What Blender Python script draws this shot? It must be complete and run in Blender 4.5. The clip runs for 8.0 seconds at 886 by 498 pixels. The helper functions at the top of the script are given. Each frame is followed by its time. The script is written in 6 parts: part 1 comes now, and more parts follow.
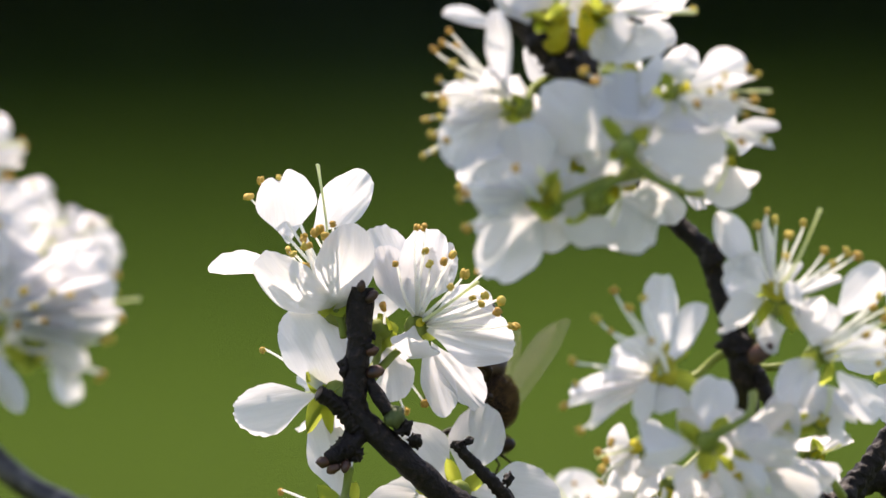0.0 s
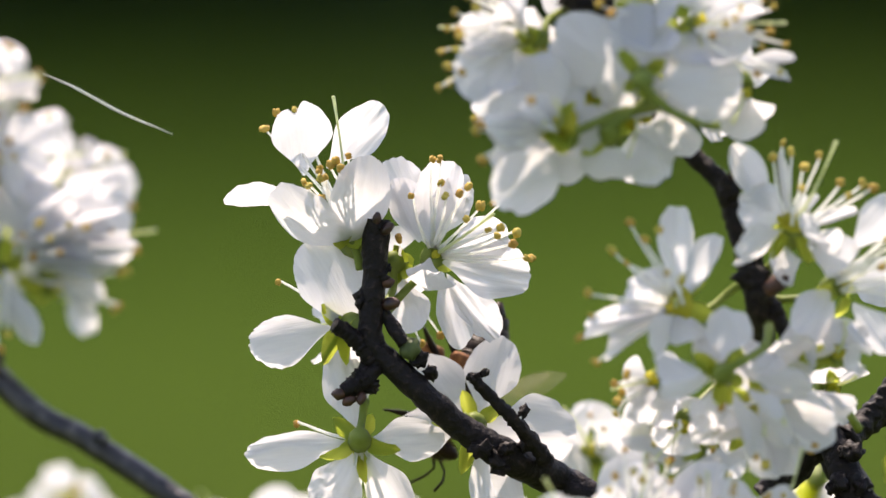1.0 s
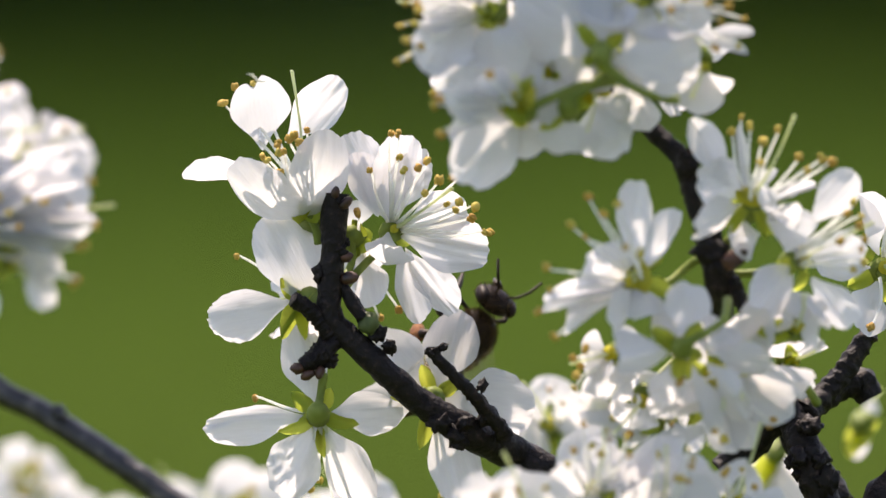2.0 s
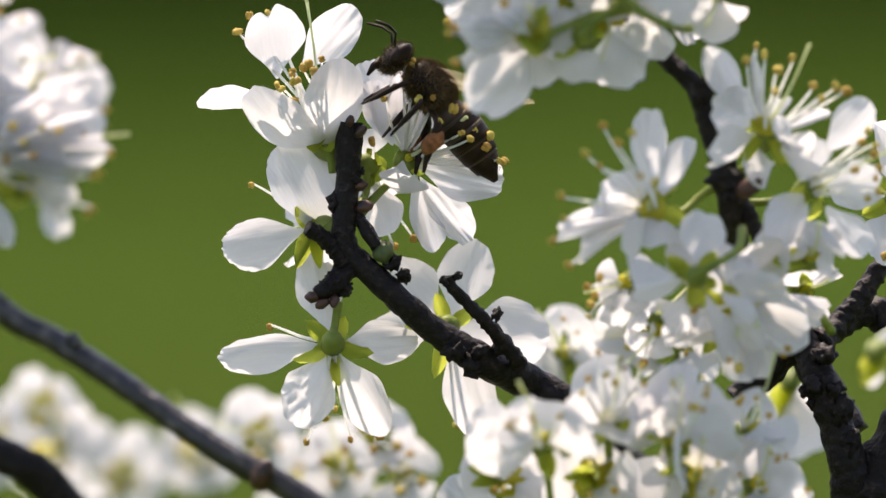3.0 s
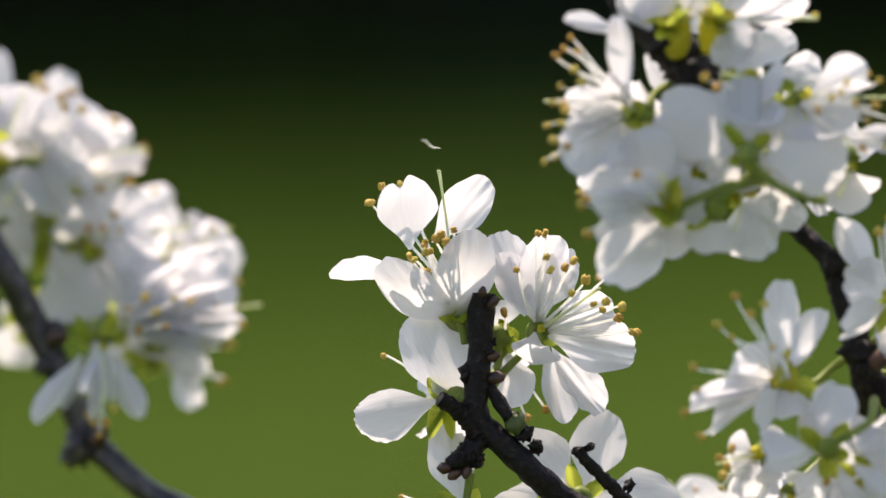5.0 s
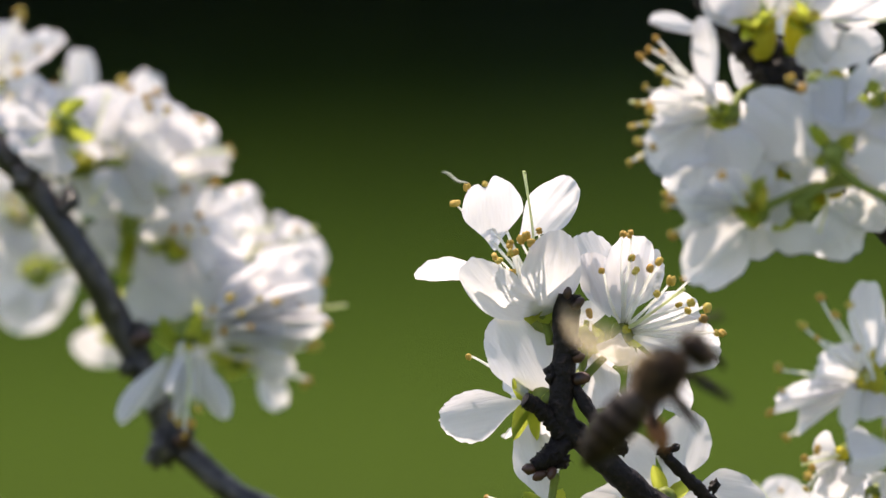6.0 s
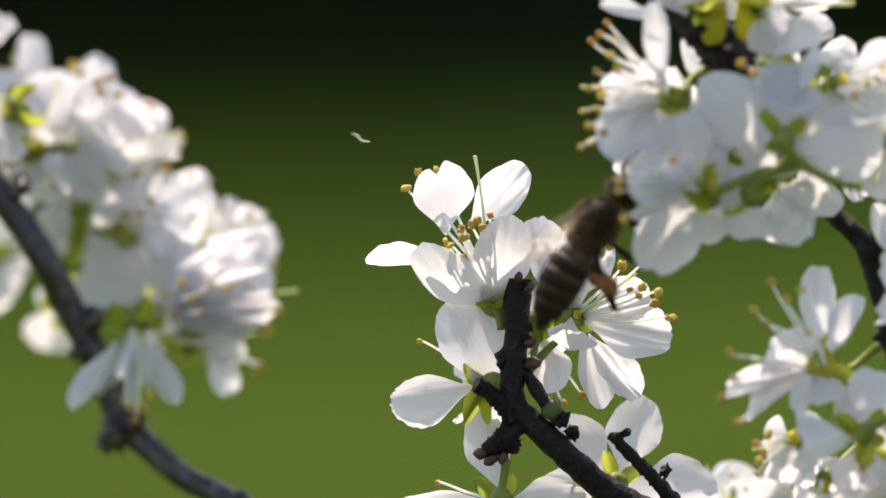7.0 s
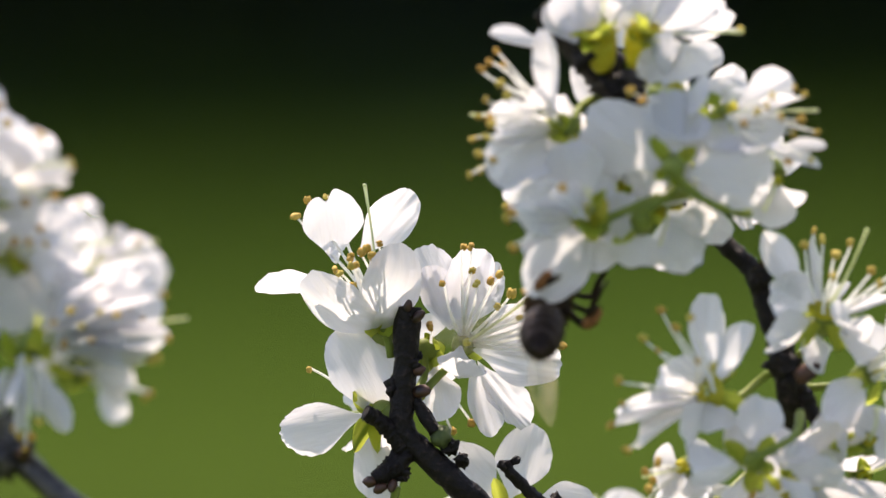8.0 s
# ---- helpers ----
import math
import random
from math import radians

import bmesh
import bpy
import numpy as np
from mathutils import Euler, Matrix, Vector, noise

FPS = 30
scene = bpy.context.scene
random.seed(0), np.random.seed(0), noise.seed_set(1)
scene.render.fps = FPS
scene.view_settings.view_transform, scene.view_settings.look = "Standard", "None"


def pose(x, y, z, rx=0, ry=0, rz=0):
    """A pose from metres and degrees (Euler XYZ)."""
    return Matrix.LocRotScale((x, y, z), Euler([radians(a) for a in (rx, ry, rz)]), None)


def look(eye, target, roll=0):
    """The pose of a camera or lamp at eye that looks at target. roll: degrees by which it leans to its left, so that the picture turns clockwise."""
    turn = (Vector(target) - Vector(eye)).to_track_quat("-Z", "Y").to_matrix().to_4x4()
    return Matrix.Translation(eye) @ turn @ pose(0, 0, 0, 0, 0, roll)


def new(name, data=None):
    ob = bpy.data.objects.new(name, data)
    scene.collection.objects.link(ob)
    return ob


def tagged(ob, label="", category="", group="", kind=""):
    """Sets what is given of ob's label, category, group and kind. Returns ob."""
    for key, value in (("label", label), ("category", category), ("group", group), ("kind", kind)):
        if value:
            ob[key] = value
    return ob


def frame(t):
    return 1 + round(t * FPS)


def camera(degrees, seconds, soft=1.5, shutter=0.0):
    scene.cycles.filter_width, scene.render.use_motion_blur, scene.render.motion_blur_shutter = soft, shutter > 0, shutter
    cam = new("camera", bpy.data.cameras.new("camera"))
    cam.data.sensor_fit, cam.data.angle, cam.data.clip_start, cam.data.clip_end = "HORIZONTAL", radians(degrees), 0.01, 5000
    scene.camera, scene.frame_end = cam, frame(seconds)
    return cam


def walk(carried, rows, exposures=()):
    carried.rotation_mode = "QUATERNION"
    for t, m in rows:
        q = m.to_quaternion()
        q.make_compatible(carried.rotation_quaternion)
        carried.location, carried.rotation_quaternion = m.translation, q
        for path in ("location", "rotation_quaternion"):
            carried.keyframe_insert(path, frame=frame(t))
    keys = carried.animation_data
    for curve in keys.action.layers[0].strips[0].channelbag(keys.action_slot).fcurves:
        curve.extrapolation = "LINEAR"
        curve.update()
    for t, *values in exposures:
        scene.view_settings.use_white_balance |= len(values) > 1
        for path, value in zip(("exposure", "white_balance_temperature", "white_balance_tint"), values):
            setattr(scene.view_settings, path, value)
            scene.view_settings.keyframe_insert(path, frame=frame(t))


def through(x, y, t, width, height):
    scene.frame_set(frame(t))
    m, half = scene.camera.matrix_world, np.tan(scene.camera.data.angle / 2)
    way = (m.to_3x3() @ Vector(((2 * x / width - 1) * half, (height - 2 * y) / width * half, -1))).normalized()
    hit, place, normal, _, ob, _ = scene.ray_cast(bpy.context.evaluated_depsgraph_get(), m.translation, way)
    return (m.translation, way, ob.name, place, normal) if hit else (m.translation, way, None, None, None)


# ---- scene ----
# A close view of blackthorn blossom through a long lens: lengths below are in millimetres on the blossom plane,
# x to the right, z up, d away from the viewer, and become metres in spot().
cam = camera(2.604, 8.0, soft=1.5, shutter=0.15)
EYE = Vector((0.0, -1.5, 1.60))
REACH = 1500.0
BASE = pose(0, 0, 0, 84, 0, 0).to_3x3()


def spot(x, z, d=0.0):
    """World place of a point x right, z up and d beyond the middle of the blossom plane (mm), along its line of sight."""
    k = (REACH + d) / REACH
    return EYE + BASE @ Vector((x * k, z * k, -(REACH + d))) / 1000.0


def turn(v):
    """World direction of (right, up, towards the viewer)."""
    return (BASE @ Vector(v)).normalized()


# where the lens points, in mm on the blossom plane
AIM = [
    (0, 0.000, 0.000),
    (0.2, 0.091, -1.563),
    (0.5, -1.020, -3.083),
    (0.8, -1.726, -4.568),
    (1, -1.208, -5.240),
    (1.2, -0.400, -5.211),
    (2.3, 2.221, -9.181),
    (2.5, 1.669, -10.699),
    (2.7, 1.523, -11.688),
    (3, 0.859, -12.705),
    (3.2, 1.886, -12.405),
    (3.5, 2.386, -12.456),
    (3.7, 2.052, -11.531),
    (4, 1.099, -9.180),
    (4.2, -0.788, -7.081),
    (4.5, -3.382, -4.128),
    (4.7, -4.982, -1.373),
    (5, -9.321, 0.455),
    (5.2, -11.135, 1.440),
    (6.3, -16.398, -0.253),
    (6.5, -15.753, -0.681),
    (6.8, -13.601, -0.730),
    (7, -12.111, -0.652),
    (7.2, -9.479, -0.450),
    (7.5, -7.203, 0.592),
    (7.7, -5.489, 0.907),
    (8, -3.604, 1.507),
]
walk(cam, [(t, look(EYE, spot(x, z))) for t, x, z in AIM], exposures=[(t, e + 0.13, 7500, 23) for t, e in ((0.0, 1.12), (1.0, 1.11), (2.5, 0.99), (3.5, 0.97), (4.0, 0.93), (4.5, 0.87), (5.0, 0.92), (6.5, 0.96), (8.0, 1.03))])
cam.data.dof.use_dof = True
cam.data.dof.focus_distance = 1.5
cam.data.dof.aperture_fstop = 24.0

# ---- daylight ----
SUN = Vector((-0.14, 0.50, 0.855)).normalized()
world = bpy.data.worlds.new("sky")
scene.world = world
world.use_nodes = True
nt = world.node_tree
sky = nt.nodes.new("ShaderNodeTexSky")
sky.sky_type = "NISHITA"
sky.sun_disc = False
sky.sun_elevation = math.asin(SUN.z)
sky.sun_rotation = math.atan2(SUN.x, SUN.y)
nt.links.new(sky.outputs[0], nt.nodes["Background"].inputs[0])
nt.nodes["Background"].inputs[1].default_value = 0.15
sun = new("sun", bpy.data.lights.new("sun", "SUN"))
sun.data.energy, sun.data.angle, sun.data.color = 3.7, radians(0.53), (1.0, 0.96, 0.88)
sun.matrix_world = look(SUN * 30.0, (0, 0, 0))


# ---- materials ----
def material(name, colour, rough=0.6):
    m = bpy.data.materials.new(name)
    m.use_nodes = True
    b = m.node_tree.nodes["Principled BSDF"]
    b.inputs["Base Color"].default_value = (*colour, 1)
    b.inputs["Roughness"].default_value = rough
    return m, m.node_tree, b


def node(nt, kind, **inputs):
    n = nt.nodes.new("ShaderNode" + kind)
    for key, value in inputs.items():
        n.inputs[key.replace("_", " ")].default_value = value
    return n


def blotches(nt, out, scale, stops, detail=4.0, coords="Object", stretch=None):
    """A colour ramp over noise of that scale, linked to the socket out."""
    tc = nt.nodes.new("ShaderNodeTexCoord")
    n = node(nt, "TexNoise", Scale=scale, Detail=detail)
    if stretch:
        mp = nt.nodes.new("ShaderNodeMapping")
        mp.inputs["Scale"].default_value = stretch
        nt.links.new(tc.outputs[coords], mp.inputs[0])
        nt.links.new(mp.outputs[0], n.inputs["Vector"])
    else:
        nt.links.new(tc.outputs[coords], n.inputs["Vector"])
    r = nt.nodes.new("ShaderNodeValToRGB")
    while len(r.color_ramp.elements) < len(stops):
        r.color_ramp.elements.new(0.5)
    for e, (p, c) in zip(r.color_ramp.elements, stops):
        e.position, e.color = p, (*c, 1)
    nt.links.new(n.outputs["Fac"], r.inputs[0])
    nt.links.new(r.outputs[0], out)
    return n, r


def relief(nt, b, height, strength, distance):
    bump = node(nt, "Bump", Strength=strength, Distance=distance)
    nt.links.new(height, bump.inputs["Height"])
    nt.links.new(bump.outputs[0], b.inputs["Normal"])
    return bump


def thin_leafy(name, stops, scale, through, share, rough=0.5, stretch=None, bump=0.15):
    """A thin sheet that light shines through: petals, sepals, leaves, grass."""
    m, nt, b = material(name, stops[0][1], rough)
    n, r = blotches(nt, b.inputs["Base Color"], scale, stops, stretch=stretch)
    tr = nt.nodes.new("ShaderNodeBsdfTranslucent")
    tr.inputs[0].default_value = (*through, 1)
    mix = node(nt, "MixShader", Fac=share)
    nt.links.new(b.outputs[0], mix.inputs[1])
    nt.links.new(tr.outputs[0], mix.inputs[2])
    nt.links.new(mix.outputs[0], nt.nodes["Material Output"].inputs[0])
    bp = relief(nt, b, n.outputs["Fac"], bump, 0.0004)
    nt.links.new(bp.outputs[0], tr.inputs["Normal"])
    b.inputs["Specular IOR Level"].default_value = 0.18
    return m


PETAL = thin_leafy("white_petal", [(0.25, (0.67, 0.67, 0.685)), (0.7, (0.76, 0.757, 0.765))], 2.4, (0.69, 0.685, 0.685), 0.56, 0.8, (1.6, 10, 4), 0.14)
GREEN = thin_leafy("green_sepal", [(0.3, (0.26, 0.32, 0.045)), (0.7, (0.42, 0.46, 0.09))], 500.0, (0.70, 0.76, 0.13), 0.58)
STALK = thin_leafy("green_stalk", [(0.3, (0.15, 0.20, 0.035)), (0.7, (0.26, 0.31, 0.07))], 500.0, (0.3, 0.36, 0.06), 0.2)
BUD_GREEN = thin_leafy("dull_green_bud", [(0.3, (0.03, 0.042, 0.014)), (0.7, (0.11, 0.14, 0.05))], 900.0, (0.1, 0.13, 0.03), 0.1)
STYLE = thin_leafy("pale_green_style", [(0.3, (0.60, 0.64, 0.36)), (0.7, (0.72, 0.75, 0.50))], 600.0, (0.8, 0.84, 0.55), 0.5)
CUP = thin_leafy("olive_yellow_cup", [(0.3, (0.52, 0.46, 0.03)), (0.7, (0.68, 0.62, 0.08))], 900.0, (0.8, 0.74, 0.08), 0.45)
FILAMENT = thin_leafy("white_filament", [(0.3, (0.82, 0.82, 0.79)), (0.7, (0.88, 0.88, 0.86))], 800.0, (0.93, 0.93, 0.89), 0.72)
LAWN, lawn_nt, lawn_b = material("mown_grass", (0.08, 0.12, 0.03), 0.9)
ln, lr = blotches(lawn_nt, lawn_b.inputs["Base Color"], 1.3, [(0.3, (0.0395, 0.0655, 0.0105)), (0.55, (0.0455, 0.0715, 0.0128)), (0.8, (0.0525, 0.0780, 0.0160))], 8.0)
lawn_b.inputs["Specular IOR Level"].default_value = 0.0
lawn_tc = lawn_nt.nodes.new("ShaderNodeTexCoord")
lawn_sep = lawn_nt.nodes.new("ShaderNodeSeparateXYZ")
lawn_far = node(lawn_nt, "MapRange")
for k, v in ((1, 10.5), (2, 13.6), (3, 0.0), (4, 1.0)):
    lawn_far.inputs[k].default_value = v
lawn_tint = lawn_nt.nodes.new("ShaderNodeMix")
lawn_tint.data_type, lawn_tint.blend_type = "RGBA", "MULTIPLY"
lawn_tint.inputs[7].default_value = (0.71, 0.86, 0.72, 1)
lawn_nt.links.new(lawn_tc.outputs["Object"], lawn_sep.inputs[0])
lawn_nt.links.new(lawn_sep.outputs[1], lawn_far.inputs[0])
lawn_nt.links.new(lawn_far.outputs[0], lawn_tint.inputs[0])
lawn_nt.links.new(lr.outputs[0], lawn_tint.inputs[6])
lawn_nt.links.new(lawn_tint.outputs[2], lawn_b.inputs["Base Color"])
relief(lawn_nt, lawn_b, ln.outputs["Fac"], 0.6, 0.05)
BLADE = thin_leafy("grass_blade", [(0.3, (0.035, 0.055, 0.008)), (0.7, (0.05, 0.07, 0.014))], 30.0, (0.06, 0.1, 0.012), 0.3)
# hedge leaf and wood near black: the hedge's shade is put into their colour
HEDGE = thin_leafy("shade_dark_evergreen_leaf", [(0.3, (0.008, 0.012, 0.009)), (0.7, (0.016, 0.021, 0.016))], 9.0, (0.02, 0.04, 0.01), 0.1)
HEDGE_WOOD, hw_nt, hw_b = material("shade_dark_hedge_wood", (0.02, 0.017, 0.012), 0.9)
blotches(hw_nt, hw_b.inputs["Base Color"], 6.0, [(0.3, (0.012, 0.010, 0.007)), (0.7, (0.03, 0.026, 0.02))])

ANTHER, a_nt, a_b = material("ochre_pollen", (0.5, 0.3, 0.05), 0.8)
an, ar = blotches(a_nt, a_b.inputs["Base Color"], 2600.0, [(0.35, (0.36, 0.20, 0.03)), (0.65, (0.62, 0.45, 0.10))])
a_own = a_nt.nodes.new("ShaderNodeObjectInfo")
a_tone = a_nt.nodes.new("ShaderNodeValToRGB")
a_tone.color_ramp.elements.new(0.5)
for e, (p, c) in zip(a_tone.color_ramp.elements, ((0.0, (0.40, 0.17, 0.025)), (0.5, (0.50, 0.30, 0.045)), (1.0, (0.52, 0.45, 0.08)))):
    e.position, e.color = p, (*c, 1)
a_mix = node(a_nt, "Mix", Factor=0.6)
a_mix.data_type = "RGBA"
a_nt.links.new(a_own.outputs["Random"], a_tone.inputs[0])
a_nt.links.new(ar.outputs[0], a_mix.inputs[6])
a_nt.links.new(a_tone.outputs[0], a_mix.inputs[7])
a_nt.links.new(a_mix.outputs[2], a_b.inputs["Base Color"])
relief(a_nt, a_b, an.outputs["Fac"], 0.6, 0.0002)
BARK, b_nt, b_b = material("blackthorn_bark", (0.03, 0.022, 0.018), 0.6)
bn, _ = blotches(b_nt, b_b.inputs["Base Color"], 1900.0, [(0.35, (0.005, 0.0034, 0.003)), (0.58, (0.011, 0.0072, 0.006)), (0.75, (0.045, 0.030, 0.024))], 9.0)
b_b.inputs["Specular IOR Level"].default_value = 0.22
relief(b_nt, b_b, bn.outputs["Fac"], 0.6, 0.0005)
# BARK with paler, glossier blotches that carry the slanting branch's lit upper edge
PALED_BARK, g_nt, g_b = material("bark_paled_for_lit_edge", (0.09, 0.08, 0.07), 0.42)
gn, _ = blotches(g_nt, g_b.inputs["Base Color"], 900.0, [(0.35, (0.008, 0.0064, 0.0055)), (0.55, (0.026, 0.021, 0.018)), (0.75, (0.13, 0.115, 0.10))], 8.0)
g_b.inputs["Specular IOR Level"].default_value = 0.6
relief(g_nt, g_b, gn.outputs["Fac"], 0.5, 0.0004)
SCALE, s_nt, s_b = material("red_brown_bud_scale", (0.09, 0.03, 0.02), 0.5)
blotches(s_nt, s_b.inputs["Base Color"], 1200.0, [(0.3, (0.010, 0.005, 0.004)), (0.7, (0.085, 0.030, 0.014))])


# ---- mesh helpers ----
def part(name, bm, mat, parent=None, label="", smooth=True):
    """Links a bmesh as one mesh object, under parent if there is one."""
    me = bm if isinstance(bm, bpy.types.Mesh) else bpy.data.meshes.new(name)
    if me is not bm:
        if smooth:
            for f in bm.faces:
                f.smooth = True
        bm.to_mesh(me)
        bm.free()
        me.materials.append(mat)
    ob = new(name, me)
    if parent is not None:
        ob.parent = parent
    return tagged(ob, label)


def thing(name, m, label, category, group="", kind=""):
    ob = new(name)
    ob.empty_display_size = 0.002
    ob.matrix_world = m
    return tagged(ob, label, category, group, kind)


def glide(points, n):
    """n places along a smooth curve through the points."""
    pts = [Vector(p) for p in points]
    out = []
    m = len(pts) - 1
    for i in range(n):
        s = i / (n - 1) * m
        k = min(int(s), m - 1)
        f = s - k
        p0, p1, p2, p3 = pts[max(k - 1, 0)], pts[k], pts[k + 1], pts[min(k + 2, m)]
        out.append(0.5 * ((2 * p1) + (p2 - p0) * f + (2 * p0 - 5 * p1 + 4 * p2 - p3) * f * f + (3 * p1 - p0 - 3 * p2 + p3) * f ** 3))
    return out


def tube(bm, points, radii, sides=8, rough=0.0, seed=0.0, caps=True):
    """A tapering tube through the points; rough: unevenness as a share of the radius."""
    pts = [Vector(p) for p in points]
    n = len(pts)
    rings = []
    side = None
    for i, p in enumerate(pts):
        ahead = (pts[min(i + 1, n - 1)] - pts[max(i - 1, 0)]).normalized()
        if side is None:
            side = ahead.orthogonal().normalized()
        side = (side - ahead * side.dot(ahead)).normalized()
        up = ahead.cross(side)
        s = i / (n - 1) * (len(radii) - 1)
        k = min(int(s), len(radii) - 2)
        r = radii[k] + (radii[k + 1] - radii[k]) * (s - k)
        ring = []
        for j in range(sides):
            a = 2 * math.pi * j / sides
            way = side * math.cos(a) + up * math.sin(a)
            q = r
            if rough:
                c = p / r * 0.7 + way * 0.9 + Vector((seed, 0, 0))
                q = r * (1 + rough * noise.noise(c) + rough * 0.6 * noise.noise(p / r * 0.9 + way * 2.3) + rough * 0.4 * noise.noise(p / r * 2.0 + way * 5.0))
            ring.append(bm.verts.new(p + way * q))
        rings.append(ring)
    for a, b in zip(rings, rings[1:]):
        for j in range(sides):
            bm.faces.new((a[j], a[(j + 1) % sides], b[(j + 1) % sides], b[j]))
    if caps:
        bm.faces.new(rings[0][::-1])
        bm.faces.new(rings[-1])
    return rings


def blob(bm, centre, size, seed=0.0, rough=0.15, level=2):
    made = bmesh.ops.create_icosphere(bm, subdivisions=level, radius=1.0)["verts"]
    for v in made:
        k = 1 + rough * noise.noise(v.co * 1.7 + Vector((seed, seed * 0.3, 0)))
        v.co = Vector((v.co.x * size[0] * k, v.co.y * size[1] * k, v.co.z * size[2] * k)) + Vector(centre)
    return made


# ---- blossom ----
MM = 0.001
PETALS = {}


def smooth_step(a, b, v):
    t = min(1.0, max(0.0, (v - a) / (b - a)))
    return t * t * (3 - 2 * t)


NOTCH = {"notched": (0.17, 0.30), "heart": (0.36, 0.24), "cleft": (0.42, 0.16), "nibbled": (0.10, 0.5), "crumpled": (0.10, 0.25), "pleated": (0.08, 0.3)}


def petal_mesh(shape, cup, seed):
    """A petal 1 long along x and 1 wide along y, hollow towards +z. cup: how deep.
    shape: round, narrow, bowl, notched, heart, cleft, nibbled, crumpled, pleated, folded (one edge turned in), rolled or curled (tip turned in)."""
    key = (shape, cup, seed)
    if key in PETALS:
        return PETALS[key]
    rng = random.Random(str(key))
    bm = bmesh.new()
    n = 20
    o = rng.uniform(0, 50)
    deep, wide = NOTCH.get(shape, (rng.choice((0.0, 0.03, 0.07)), 0.25))
    off = rng.uniform(-0.25, 0.25)
    claw = {"bowl": 0.7, "narrow": 0.42, "rolled": 0.5}.get(shape, 0.26)
    ruffle = {"crumpled": 0.085, "pleated": 0.06, "nibbled": 0.05, "curled": 0.05, "bowl": 0.014, "rolled": 0.02}.get(shape, 0.028)
    grid = []
    for i in range(n + 1):
        row = []
        for j in range(n + 1):
            a, b = 2 * i / n - 1, 2 * j / n - 1
            dx, dy = a * math.sqrt(1 - b * b / 2), b * math.sqrt(1 - a * a / 2)
            r, th = math.hypot(dx, dy), math.atan2(dy, dx)
            ring = Vector((math.cos(th), math.sin(th), o))
            front = smooth_step(-0.3, 0.8, dx)
            rim = 1 + r ** 4 * (0.05 * noise.noise(ring * 1.6) + front * (0.035 * noise.noise(ring * 4.5) + 0.016 * noise.noise(ring * 11)))
            if shape == "nibbled":
                rim += r ** 8 * front * 0.06 * noise.noise(ring * 9)
            rim -= deep * math.exp(-((th - off) / wide) ** 2) * r ** 3
            x, y = 0.5 + 0.5 * dx * rim, 0.5 * dy * rim
            y *= claw + (1 - claw) * smooth_step(0.0, 0.55, x)
            if shape == "narrow":
                y *= 0.8 + 0.2 * smooth_step(0.3, 0.8, x)
            if shape == "bowl":
                z = cup * (1.5 * (x * x - x) + 0.8 * y * y * (0.5 + 0.5 * x))
            elif shape == "rolled":
                y *= 0.62
                z = 2.6 * y * y + cup * 0.3 * (x * x - x)
            else:
                z = cup * (0.6 * (x * x - x) + 1.5 * y * y * (0.35 + 0.65 * x))
            p = Vector((x, y * 1.2, o))
            z += 0.10 * abs(y) * x + 0.08 * noise.noise(p * 2.1) * x + 0.030 * noise.noise(Vector((x * 1.6, y * 11, o))) * x
            z += ruffle * r ** 3 * (noise.noise(ring * 2.6 + Vector((0, 0, 7))) + 0.6 * noise.noise(ring * 6 + Vector((x, 0, 3)))) * smooth_step(0.1, 0.7, x)
            if shape == "pleated":
                z += (0.055 * noise.noise(Vector((x * 1.1, y * 7.5, o))) + 0.022 * noise.noise(Vector((x * 2.0, y * 19, o)))) * smooth_step(0.05, 0.5, x)
            if shape == "crumpled":
                z += 0.09 * noise.noise(p * 4.2) * x + 0.05 * noise.noise(p * 9.0) * x
                x += 0.03 * noise.noise(p * 5 + Vector((9, 0, 0)))
            if shape in ("folded", "cleft"):
                k = max(0.0, y - (0.16 if shape == "folded" else 0.30)) * smooth_step(0.15, 0.5, x)
                z += 1.5 * k
                y -= 1.1 * k
            if shape == "curled":
                k = max(0.0, x - 0.55)
                z += 1.1 * k * k * 2 + 0.05 * noise.noise(p * 8) * x
                x -= 1.6 * k * k
            row.append(bm.verts.new((x, y, z)))
        grid.append(row)
    for a, b in zip(grid, grid[1:]):
        for j in range(n):
            bm.faces.new((a[j], b[j], b[j + 1], a[j + 1]))
    for f in bm.faces:
        f.smooth = True
    me = bpy.data.meshes.new("petal")
    bm.to_mesh(me)
    bm.free()
    me.materials.append(PETAL)
    PETALS[key] = me
    return me


def along(base, tip, normal, length=None, width=1.0):
    """A pose with x from base to tip and z near normal, scaled to length, width, length."""
    base, tip = Vector(base), Vector(tip)
    x = (tip - base)
    n = length or x.length
    x = x.normalized()
    z = Vector(normal) - x * x.dot(Vector(normal))
    z = z.normalized() if z.length > 1e-6 else x.orthogonal().normalized()
    y = z.cross(x)
    m = Matrix((x, y, z)).transposed().to_4x4()
    m.translation = base
    return m @ Matrix.Diagonal((n, width, n, 1))


